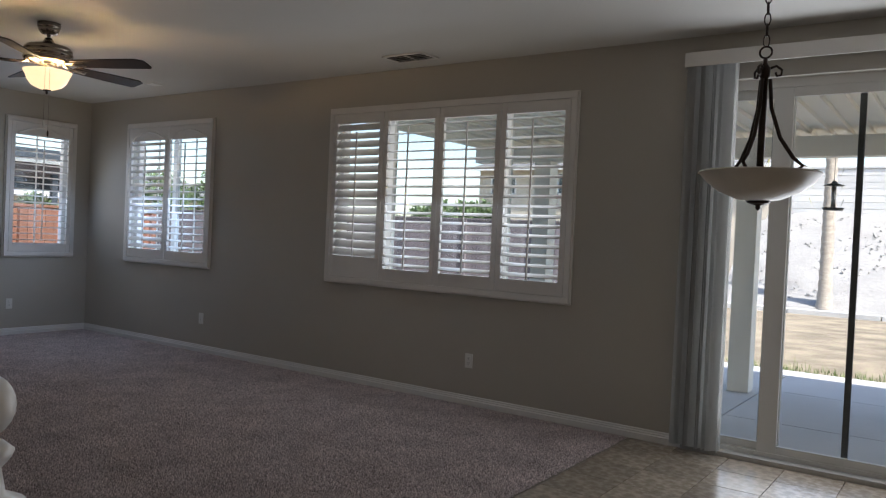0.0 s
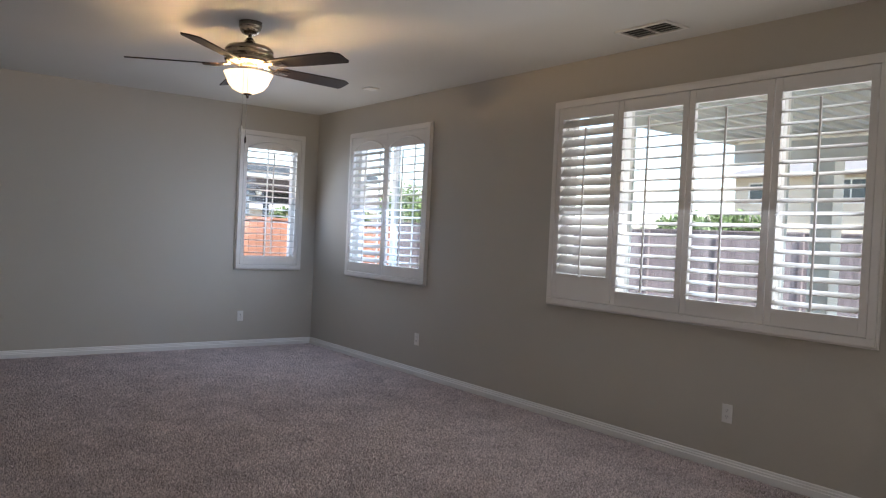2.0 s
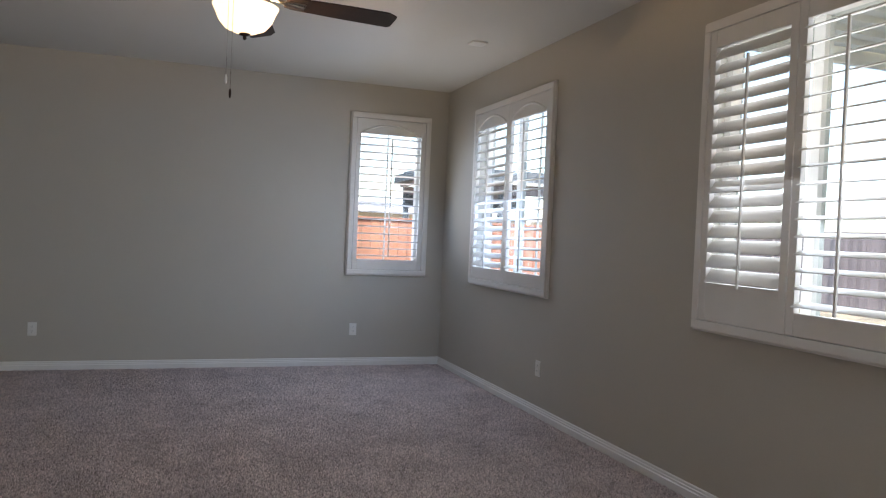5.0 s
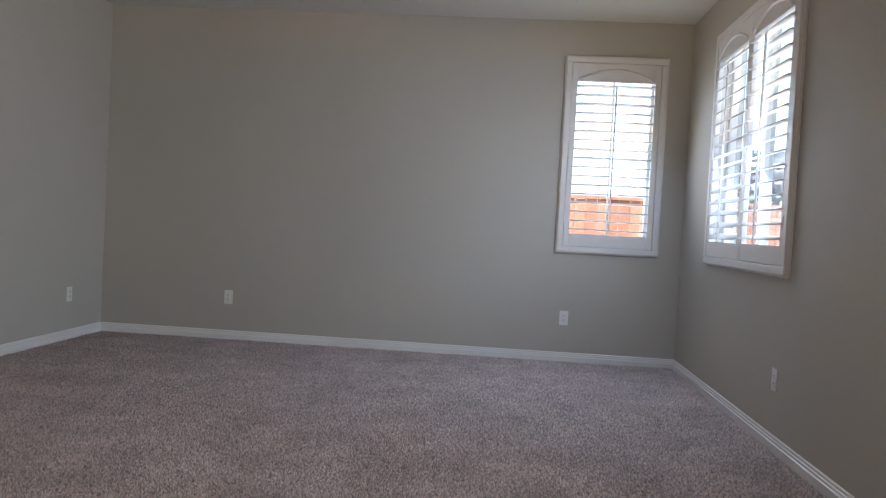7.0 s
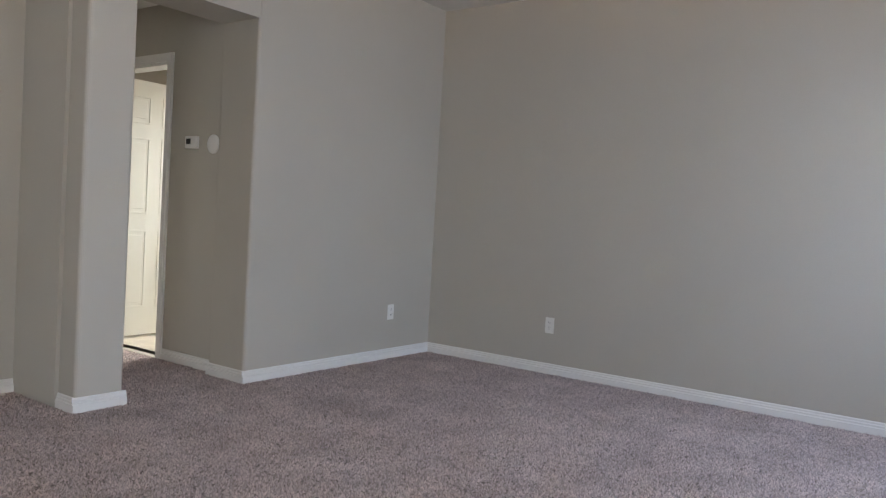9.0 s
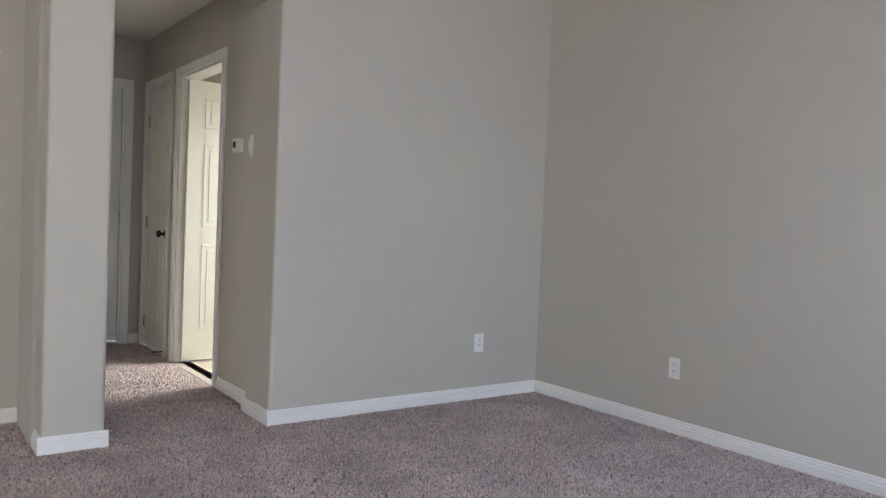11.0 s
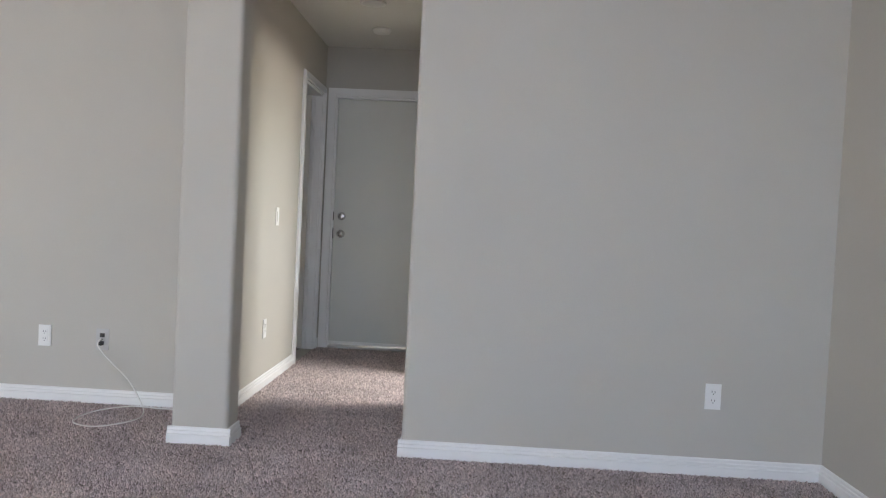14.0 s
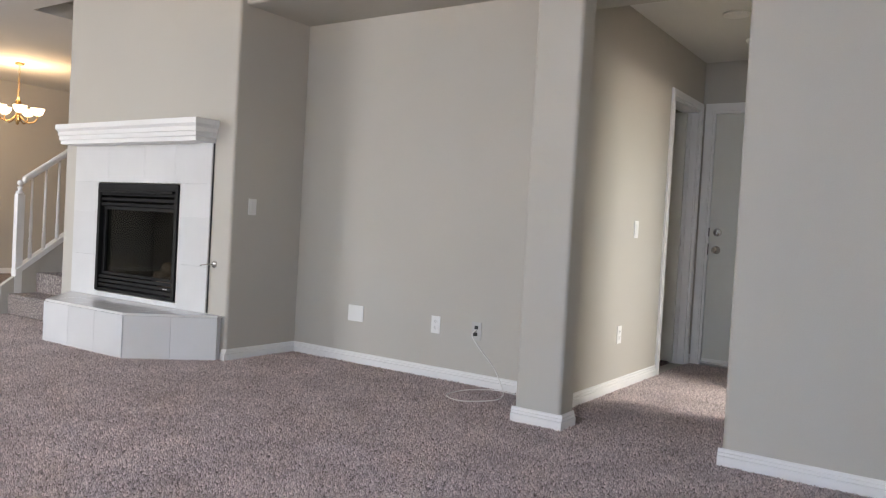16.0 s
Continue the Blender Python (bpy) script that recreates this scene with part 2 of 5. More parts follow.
def prism(outline, z0, z1, m=None):
    """A flat outline (x, y) raised from z0 to z1."""
    bm = bmesh.new()
    lo, hi = [bm.verts.new((x, y, z0)) for x, y in outline], [bm.verts.new((x, y, z1)) for x, y in outline]
    bm.faces.new(lo[::-1]), bm.faces.new(hi)
    for i in range(len(lo)):
        j = (i + 1) % len(lo)
        bm.faces.new((lo[i], lo[j], hi[j], hi[i]))
    bmesh.ops.recalc_face_normals(bm, faces=bm.faces[:])
    if m is not None:
        bm.transform(m)
    return bm


def join(*bms):
    out = bmesh.new()
    for b in bms:
        me = bpy.data.meshes.new("joined")
        b.to_mesh(me)
        out.from_mesh(me)
        bpy.data.meshes.remove(me)
        b.free()
    return out


def mesh_of(name, bm, mat):
    me = bpy.data.meshes.new(name)
    bm.to_mesh(me)
    bm.free()
    me.materials.append(mat)
    return me


def part(name, bm, mat, parent, label=""):
    ob = new(name, mesh_of(name, bm, mat) if isinstance(bm, bmesh.types.BMesh) else bm)
    ob.parent = parent
    if label:
        ob["label"] = label
    return ob


def thing(name, label, category, at=None, group="", kind=""):
    ob = new(name)
    ob.empty_display_size = 0.05
    if at is not None:
        ob.matrix_basis = at if isinstance(at, Matrix) else pose(*at)
    return tagged(ob, label, category, group, kind)


def setting(name, bm, mat, label, category):
    return tagged(new(name, mesh_of(name, bm, mat)), label, category, kind="structure")


# ---- plan (metres) ----
W, N, S = -8.63, 5.33, 0.55            # west, north and south faces of the living room
CEIL, LOW = 2.743, 2.46                # main ceiling; hall and alcove ceiling
E, SS = 3.75, -4.6                     # far east and south faces
OP0, OP1, OPZ = -6.755, -5.955, 2.236  # hall opening
PIER1 = -5.69
HW, HE, HS = -6.81, -5.77, -2.24       # hall faces
AS, FPX, FPY, FPE = -0.06, -3.44, 0.60, -1.33  # alcove back, chimney faces
BIG = (-4.632, -2.186, 0.886, 2.436)   # shutter frames, outer
MID = (-7.817, -6.296, 0.890, 2.442)
WEST = (4.344, 5.138, 0.894, 2.452)
SLD = (-1.32, 1.25, 0.0, 2.44)         # sliding door opening
TH = 0.16


def wall_along_x(x0, x1, y0, y1, z0, z1, holes):
    """A wall with holes (x0, x1, z0, z1) through it."""
    bm = bmesh.new()
    x = x0
    for a, b, c, d in sorted(holes):
        if a > x:
            box(bm, x, a, y0, y1, z0, z1)
        if c > z0:
            box(bm, a, b, y0, y1, z0, c)
        if d < z1:
            box(bm, a, b, y0, y1, d, z1)
        x = b
    if x < x1:
        box(bm, x, x1, y0, y1, z0, z1)
    bmesh.ops.remove_doubles(bm, verts=bm.verts[:], dist=1e-5)
    return bm


def wall_along_y(y0, y1, x0, x1, z0, z1, holes):
    bm = wall_along_x(y0, y1, -x1, -x0, z0, z1, holes)
    bm.transform(pose(0, 0, 0, 0, 0, 90))
    return bm


IN = 0.055
hole = lambda f: (f[0] + IN, f[1] - IN, f[2] + IN, f[3] - IN)
setting("wall_north", wall_along_x(W - TH, E + TH, N, N + TH, -0.1, CEIL, [hole(MID), hole(BIG), SLD]), WALL, "greige painted drywall window wall", "wall")
setting("wall_west", wall_along_y(S - 0.35, N, W - TH, W, -0.1, CEIL, [hole(WEST)]), WALL, "greige painted drywall end wall", "wall")


def rounded_wall(name, sizes, label, corners):
    """A wall with bull-nosed corners at the upright edges (x, y) given."""
    bm = bmesh.new()
    for s in sizes:
        box(bm, *s)
    picked = [e for e in bm.edges if abs(e.verts[0].co.z - e.verts[1].co.z) > 0.3 and any(
        abs(e.verts[0].co.x - x) < 1e-3 and abs(e.verts[0].co.y - y) < 1e-3 for x, y in corners)]
    if picked:
        bmesh.ops.bevel(bm, geom=picked, offset=0.02, segments=4, affect="EDGES", profile=0.5)
    for f in bm.faces:
        f.smooth = False
    return setting(name, bm, WALL, label, "wall")


rounded_wall("wall_south", [(W - 0.001, OP0, 0.2, S, -0.1, CEIL)], "greige wall beside the hall opening", [(OP0, S), (OP0, 0.2)])
rounded_wall("wall_pier", [(OP1, PIER1, 0.39, S, -0.1, OPZ)], "slim greige pier between hall and alcove", [(OP1, S), (PIER1, S), (OP1, 0.39)])
rounded_wall("wall_header_hall", [(OP0, PIER1, 0.2, S, OPZ, CEIL)], "greige header above the hall opening", [])
rounded_wall("wall_header_alcove", [(PIER1, FPX, AS - 0.1, S, LOW, CEIL)], "greige lowered soffit above the alcove", [])
rounded_wall("wall_alcove", [(HE + 0.10, FPX, AS - TH, AS, -0.1, LOW)], "greige alcove back wall", [])
D2 = (-1.32, -0.44, 0.0, 2.055)
D4 = (-2.14, -1.53, 0.0, 2.055)
D3 = (-2.14, -1.485, 0.0, 2.055)
FD = (-6.655, -5.855, 0.0, 2.065)
setting("wall_hall_west", wall_along_y(HS - TH, 0.2, HW - 0.12, HW, -0.1, LOW, [D2, D4]), WALL, "greige hall wall with two doorways", "wall")
setting("wall_hall_east", wall_along_y(HS - TH, 0.39, HE, HE + 0.10, -0.1, LOW, [D3]), WALL, "greige hall wall with a doorway", "wall")
setting("wall_hall_end", wall_along_x(HW - 0.12, HE + 0.1, HS - TH - 0.002, HS, -0.1, LOW, [FD]), WALL, "greige end wall of the hall", "wall")
bm = wall_along_x(FPX, FPE, AS - TH, FPY, -0.1, CEIL, [(-2.90, -1.87, 0.34, 1.21)])
bmesh.ops.dissolve_limit(bm, angle_limit=0.01, verts=bm.verts[:], edges=bm.edges[:])
bmesh.ops.bevel(bm, geom=[e for e in bm.edges if abs(e.verts[0].co.z - e.verts[1].co.z) > 2 and e.verts[0].co.y > 0.3 and (e.verts[0].co.x < FPX + 0.01 or e.verts[0].co.x > FPE - 0.01)], offset=0.02, segments=4, affect="EDGES", profile=0.5)
setting("wall_chimney", bm, WALL, "greige chimney breast", "wall")
setting("wall_east", wall_along_y(SS, N, E, E + TH, -0.1, CEIL, []), WALL, "greige far dining room wall", "wall")
setting("wall_far_south", wall_along_x(FPE, E, SS - TH, SS, -0.1, 5.2, []), WALL, "greige far south wall", "wall")
setting("wall_stair", wall_along_y(SS, AS - TH, FPE - 0.12, FPE, -0.1, 5.2, []), WALL, "greige wall beside the stairs", "wall")

# utility room behind the open hall door
setting("wall_utility", join(boxes((-8.75, -8.63, -2.4, 0.2, -0.1, 1.0), (-8.75, -8.63, -2.4, 0.2, 2.1, LOW), (-8.75, -8.63, -2.4, -1.5, 1.0, 2.1), (-8.75, -8.63, -0.3, 0.2, 1.0, 2.1),
                                   (-8.63, HW - 0.12, -2.4, -2.28, -0.1, LOW))), WALL, "pale utility room walls", "wall")
setting("wall_behind_doors", boxes((HE + 0.8, HE + 0.9, -2.5, AS - TH, -0.1, LOW), (HE + 0.1, HE + 0.8, -2.5, -2.4, -0.1, LOW), (HW - 0.12, HE + 0.9, HS - 1.0, HS - 0.9, -0.1, LOW)), WALL, "plain walls behind the hall doors", "wall")

# ceilings
HOLE_Y = 0.55
setting("ceiling", boxes((W, E, HOLE_Y, N, CEIL, CEIL + 0.14), (-0.6, E, SS, HOLE_Y, CEIL, CEIL + 0.14), (W, FPE, AS, HOLE_Y, CEIL + 0.002, CEIL + 0.14)), CEILING, "flat white painted ceiling", "ceiling")
setting("ceiling_hall", boxes((-8.75, HE + 0.9, HS - 1.0, 0.2, LOW, LOW + 0.1)), CEILING, "white painted hall ceiling", "ceiling")
setting("ceiling_alcove", boxes((PIER1, FPX, AS, S - 0.004, LOW - 0.006, LOW - 0.001)), WALL, "greige painted alcove soffit", "ceiling")
setting("ceiling_stair", boxes((FPE - 0.12, -0.6, SS, HOLE_Y, 5.2, 5.3), (-0.6, -0.5, SS, HOLE_Y, CEIL + 0.14, 5.2), (FPE - 0.12, -0.5, HOLE_Y, HOLE_Y + 0.1, CEIL + 0.14, 5.2), (FPE - 0.12, FPE, AS - TH, HOLE_Y, CEIL + 0.14, 5.2)), WALL, "dim stairwell shaft above the stairs", "ceiling")

# floors
EDGE = -1.69
setting("floor", boxes((W - 0.2, E + 0.2, SS - 0.2, N + TH, -0.12, -0.012)), GROUT, "grey mortar bed under the tiles", "floor")


def carpet_sheet(x0, x1, y0, y1, name, label, step=0.05):
    bm = bmesh.new()
    nx, ny = max(2, round((x1 - x0) / step)), max(2, round((y1 - y0) / step))
    v = [[bm.verts.new((x0 + (x1 - x0) * i / nx, y0 + (y1 - y0) * j / ny, -0.003 + 0.001 * noise.noise((i * step * 2.3, j * step * 2.3, 0)))) for j in range(ny + 1)] for i in range(nx + 1)]
    for i in range(nx):
        for j in range(ny):
            bm.faces.new((v[i][j], v[i + 1][j], v[i + 1][j + 1], v[i][j + 1]))
    for f in bm.faces:
        f.smooth = True
    return setting(name, bm, CARPET, label, "carpet")


carpet_sheet(W, EDGE, S - 0.2, N, "floor_carpet", "worn taupe plush living room carpet")
carpet_sheet(EDGE, E, SS, 2.2, "floor_carpet_dining", "taupe plush carpet by the stairs")
carpet_sheet(HW - 0.06, FPX, HS - 0.05, S - 0.2, "floor_carpet_hall", "taupe plush hall and alcove carpet")
setting("floor_utility", boxes((-8.63, HW - 0.055, -2.3, 0.2, -0.01, 0.0)), CREAM_TILE, "cream utility room tile floor", "floor")


# ---- baseboards ----
def baseboard(p, q, name="baseboard"):
    """A stepped white board from p to q; the room lies to the left of that way."""
    (x0, y0), (x1, y1) = p, q
    length = math.hypot(x1 - x0, y1 - y0)
    out = [(0, 0), (0.016, 0), (0.016, 0.042), (0.010, 0.046), (0.010, 0.058), (0.006, 0.061), (0.006, 0.072), (0.002, 0.078), (0, 0.078)]
    bm = bmesh.new()
    a = [bm.verts.new((0, y, z)) for y, z in out]
    b = [bm.verts.new((length, y, z)) for y, z in out]
    for i in range(len(out)):
        j = (i + 1) % len(out)
        bm.faces.new((a[i], a[j], b[j], b[i]))
    bm.faces.new(a[::-1]), bm.faces.new(b)
    bmesh.ops.recalc_face_normals(bm, faces=bm.faces[:])
    ob = setting(name, bm, TRIM, "white stepped baseboard along the carpet", "baseboard")
    ob.matrix_basis = pose(x0, y0, 0, 0, 0, math.degrees(math.atan2(y1 - y0, x1 - x0)))
    return ob


for p, q in (((-1.31, N), (W + 0.015, N)), ((W, N), (W, S)), ((W, S), (OP0 + 0.015, S)), ((OP0, S), (OP0, 0.2)), ((OP0, 0.2), (HW, 0.2)),
             ((HW, 0.2), (HW, -0.375)), ((HW, HS), (-6.72, HS)), ((-5.79, HS), (HE, HS)), ((HE, -1.425), (HE, 0.39)), ((OP1, 0.39), (OP1, S)),
             ((OP1 - 0.015, S), (PIER1 + 0.015, S)), ((PIER1, S), (PIER1, 0.36)), ((HE + 0.1, AS), (FPX, AS)), ((FPX, AS), (FPX, FPY)), ((FPX - 0.015, FPY), (-3.41, FPY)),
             ((FPE, FPY), (FPE, 0.56))):
    baseboard(p, q)
baseboard((E, SS), (E, N))


# ---- windows and shutters ----
def window_unit(name, width, height, bars, at, label, lites):
    """A vinyl window in its opening: local x along the wall, y outwards, z up from the opening's lower corner."""
    w = thing(name, label, "window", at, kind="structure")
    part("window_frame", join(boxes((0, width, 0, 0.07, 0, 0.045), (0, width, 0, 0.07, height - 0.045, height), (0, 0.045, 0, 0.07, 0.045, height - 0.045), (width - 0.045, width, 0, 0.07, 0.045, height - 0.045))), VINYL, w)
    part("window_sill", boxes((-0.03, width + 0.03, 0.07, 0.13, -0.03, 0.02)), VINYL, w)
    xs = [0.045] + [width * b for b in bars] + [width - 0.045]
    for b in bars:
        part("mullion", boxes((width * b - 0.032, width * b + 0.032, 0.008, 0.062, 0.045, height - 0.045), bevel=0.004), VINYL, w)
    for a, b in zip(xs, xs[1:]):
        pane = part("pane", boxes((a + 0.03, b - 0.03, 0.033, 0.037, 0.045, height - 0.045)), GLASS, w)
        pane.visible_shadow = False
        for i in range(1, lites + 1):
            x = a + (b - a) * i / (lites + 1)
            part("muntin", boxes((x - 0.007, x + 0.007, 0.029, 0.041, 0.05, height - 0.05)), VINYL, w)
    return w


LOUVRE_GAP = 0.0735


def louvre_mesh(length):
    bm = bmesh.new()
    ring = [(0.040 * math.cos(a), 0.0052 * math.sin(a)) for a in [2 * math.pi * k / 12 for k in range(12)]]
    a, b = [[bm.verts.new((x, y, z)) for y, z in ring] for x in (0, length)]
    for i in range(12):
        j = (i + 1) % 12
        f = bm.faces.new((a[i], a[j], b[j], b[i]))
        f.smooth = True
    bm.faces.new(a[::-1]), bm.faces.new(b)
    bmesh.ops.recalc_face_normals(bm, faces=bm.faces[:])
    return mesh_of("louver", bm, SHUTTER)


def arch_bead(w, z, rise):
    """A raised eyebrow moulding across a panel's top rail."""
    pts = []
    for i in range(13):
        u = -1 + 2 * i / 12
        pts.append((w / 2 + u * (w / 2), -0.001, z + rise * (1 - u * u)))
    return tube(pts, 0.010, 8)


def shutter(name_label, width, height, panels, tilts, at, arched, group, lows=(0.10, 0.10, 0.10, 0.10)):
    """A plantation shutter: local x along the wall, -y into the room, z up from the frame's lower corner."""
    s = thing("plantation_shutter", name_label, "shutter", at, group)
    fw = 0.045
    frame_bm = boxes((0, width, -0.034, -0.001, 0, fw), (0, width, -0.034, -0.001, height - fw, height), (0, fw, -0.034, -0.001, fw, height - fw), (width - fw, width, -0.034, -0.001, fw, height - fw),
                     bevel=0.006)
    lip = boxes((-0.012, width + 0.012, -0.016, -0.001, -0.012, 0.012), (-0.012, width + 0.012, -0.016, -0.001, height - 0.012, height + 0.012), (-0.012, 0.012, -0.0165, -0.001, 0, height), (width - 0.012, width + 0.012, -0.0165, -0.001, 0, height), bevel=0.003)
    part("frame", join(frame_bm, lip), SHUTTER, s)
    pw = (width - 2 * fw) / panels
    for k in range(panels):
        x0, z0, z1 = fw + k * pw + 0.003, fw + 0.003, height - fw - 0.003
        x1 = x0 + pw - 0.006
        top, low = (0.145 if arched else 0.085), lows[k]
        st = 0.044
        y0, y1 = -0.030, 0.0
        panel = part("panel", boxes((x0, x0 + st, y0, y1, z0, z1), (x1 - st, x1, y0, y1, z0, z1), (x0 + st, x1 - st, y0 + 0.001, y1 - 0.001, z0, z0 + low), (x0 + st, x1 - st, y0 + 0.001, y1 - 0.001, z1 - top, z1), bevel=0.003), SHUTTER, s)
        if arched:
            b = part("arch_moulding", arch_bead(x1 - x0 - 2 * st - 0.02, 0, 0.085), SHUTTER, panel)
            b.matrix_basis = pose(x0 + st + 0.01, y0 - 0.001, z1 - top + 0.01)
        clear0, clear1 = z0 + low, z1 - top
        n = round((clear1 - clear0) / LOUVRE_GAP)
        gap = (clear1 - clear0) / n
        me = louvre_mesh(x1 - x0 - 2 * st - 0.004)
        tilt = tilts[k]
        for i in range(n):
            lv = part("louver", me, None, panel)
            lv.matrix_basis = pose(x0 + st + 0.002, -0.015, clear0 + gap * (i + 0.5), tilt + 1.5 * math.sin(i * 2.1 + k))
        dy, dz = -0.042 * math.cos(radians(tilt)), -0.042 * math.sin(radians(tilt))
        part("tilt_rod", boxes(((x0 + x1) / 2 - 0.006, (x0 + x1) / 2 + 0.006, -0.015 + dy - 0.012, -0.015 + dy - 0.001, clear0 + 0.02 + dz, clear1 - 0.045 + dz), bevel=0.002), SHUTTER, panel)
        for z in (z0 + 0.22, z1 - 0.22):
            xh = x0 - 0.004 if k < (panels + 1) // 2 else x1 - 0.006
            part("hinge", boxes((xh, xh + 0.010, y0 - 0.008, y0, z - 0.035, z + 0.035), bevel=0.002), TRIM, panel)
    return s


def place_north(f):
    return pose(f[0], N, f[2])


shutter("white plantation shutter with four panels, one nearly closed", BIG[1] - BIG[0], BIG[3] - BIG[2], 4, (55, 15, 18, 20), place_north(BIG), False, "window shutters", (0.19, 0.10, 0.10, 0.10))
shutter("white arched plantation shutter with two open panels", MID[1] - MID[0], MID[3] - MID[2], 2, (33, 13), place_north(MID), True, "window shutters")
shutter("white arched plantation shutter with one open panel", WEST[1] - WEST[0], WEST[3] - WEST[2], 1, (-5,), pose(W, WEST[0], WEST[2], 0, 0, 90), True, "window shutters")
for nm, f, bars, label, lites in (("window_1", BIG, (0.25, 0.75), "wide white vinyl picture window", 0), ("window_2", MID, (0.5,), "white vinyl sliding window", 1)):
    window_unit(nm, f[1] - f[0] - 2 * IN, f[3] - f[2] - 2 * IN, bars, pose(f[0] + IN, N + 0.07, f[2] + IN), label, lites)
window_unit("window_3", WEST[1] - WEST[0] - 2 * IN, WEST[3] - WEST[2] - 2 * IN, (), pose(W - 0.07, WEST[0] + IN, WEST[2] + IN, 0, 0, 90), "narrow white vinyl window", 1)


# ---- sliding door, blinds, valance ----
def sliding_door():
    d = thing("door_1", "white sliding glass patio door with a dark screen edge", "door", kind="structure")
    x0, x1, z1 = SLD[0], SLD[1], SLD[3]
    part("door_frame", boxes((x0, x1, N + 0.06, N + 0.15, 0.0, 0.055), (x0, x1, N + 0.06, N + 0.15, z1 - 0.06, z1), (x0, x0 + 0.06, N + 0.06, N + 0.15, 0.055, z1 - 0.06), (x1 - 0.06, x1, N + 0.06, N + 0.15, 0.055, z1 - 0.06)), VINYL, d)
    part("sill", boxes((x0, x1, N - 0.03, N + 0.06, -0.005, 0.03), bevel=0.006), ALU, d)

    def leaf(a, b, y, mat, st):
        lf = part("sash", boxes((a, a + st, y, y + 0.035, 0.055, z1 - 0.06), (b - st, b, y, y + 0.035, 0.055, z1 - 0.06), (a + st, b - st, y + 0.001, y + 0.034, 0.055, 0.055 + 0.05), (a + st, b - st, y + 0.001, y + 0.034, z1 - 0.06 - 0.06, z1 - 0.06), bevel=0.003), mat, d)
        g = part("pane", boxes((a + st, b - st, y + 0.015, y + 0.02, 0.10, z1 - 0.115)), DOOR_GLASS, lf)
        g.visible_shadow = False
        return lf

    leaf(x0 + 0.06, -0.74, N + 0.105, VINYL, 0.055)
    leaf(-0.86, x1 - 0.06, N + 0.066, VINYL, 0.115)
    part("screen_edge", boxes((-0.385, -0.348, N + 0.142, N + 0.168, 0.03, z1 - 0.04), bevel=0.003), DARK_ALU, d)
    part("screen_stile", boxes((-0.878, -0.866, N + 0.142, N + 0.168, 0.03, z1 - 0.04)), DARK_ALU, d)
    return d


sliding_door()
v = thing("valance", "white valance box above the patio door", "valance")
part("face_board", boxes((-1.385, 1.45, N - 0.125, N - 0.113, 2.518, 2.612), bevel=0.003), SHUTTER, v)
part("top_board", boxes((-1.385, 1.45, N - 0.113, N, 2.60, 2.611)), SHUTTER, v)
part("end_board", boxes((-1.385, -1.375, N - 0.113, N, 2.518, 2.60)), SHUTTER, v)
blinds = thing("vertical_blinds", "pale vertical blinds drawn into a stack", "blinds")
part("head_rail", boxes((-1.36, 1.40, N - 0.085, N - 0.045, 2.535, 2.565)), ALU, blinds)
rng = random.Random(4)
for i in range(17):
    bm = bmesh.new()
    ang, n = radians(58 + rng.uniform(-55, 45)), 5
    cols = []
    for k in range(n):
        u = -0.0445 + 0.089 * k / (n - 1)
        cols.append((u * math.cos(ang), u * math.sin(ang) + 0.004 * (1 - (u / 0.0445) ** 2)))
    lo, hi = [bm.verts.new((x, y, 0.035)) for x, y in cols], [bm.verts.new((x, y, 2.54)) for x, y in cols]
    for k in range(n - 1):
        f = bm.faces.new((lo[k], lo[k + 1], hi[k + 1], hi[k]))
        f.smooth = True
    bmesh.ops.solidify(bm, geom=bm.faces[:], thickness=0.0012)
    s = part("slat", bm, BLIND, blinds)
    s.matrix_basis = pose(-1.335 + i * 0.0165 + rng.uniform(-0.003, 0.003), N - 0.065, 0)


# ---- outlets, switches, plates ----
def cover_plate(name, label, category, m, w=0.07, h=0.115, kind="outlet", group=""):
    """A wall plate: local x along the wall, -y into the room, centred."""
    p = thing(name, label, category, m, group)
    part("plate", boxes((-w / 2, w / 2, -0.006, -0.0005, -h / 2, h / 2), bevel=0.002), ALU if kind == "coax" else PLASTIC, p)
    if kind == "outlet":
        for z in (-0.0195, 0.0195):
            r = part("receptacle", boxes((-0.017, 0.017, -0.0085, -0.005, z - 0.0145, z + 0.0145), bevel=0.002), PLASTIC, p)
            for x in (-0.0065, 0.0065):
                part("slot", boxes((x - 0.0012, x + 0.0012, -0.0088, -0.0082, z - 0.001, z + 0.008)), SLOT, r)
            part("ground_slot", boxes((-0.002, 0.002, -0.0088, -0.0082, z - 0.0095, z - 0.0055)), SLOT, r)
    elif kind == "rocker":
        part("rocker", boxes((-0.0165, 0.0165, -0.010, -0.005, -0.0335, 0.0335), bevel=0.0025), PLASTIC, p)
    elif kind == "coax":
        part("connector", lathe([(0.0045, 0), (0.0045, 0.02)], 10, pose(0, -0.005, 0, 90)), NICKEL, p)
        part("jack", boxes((-0.012, 0.012, -0.012, -0.005, 0.012, 0.034), bevel=0.002), SLOT, p)
        part("plug", boxes((-0.009, 0.009, -0.03, -0.005, -0.03, -0.008), bevel=0.003), SLOT, p)
    return p


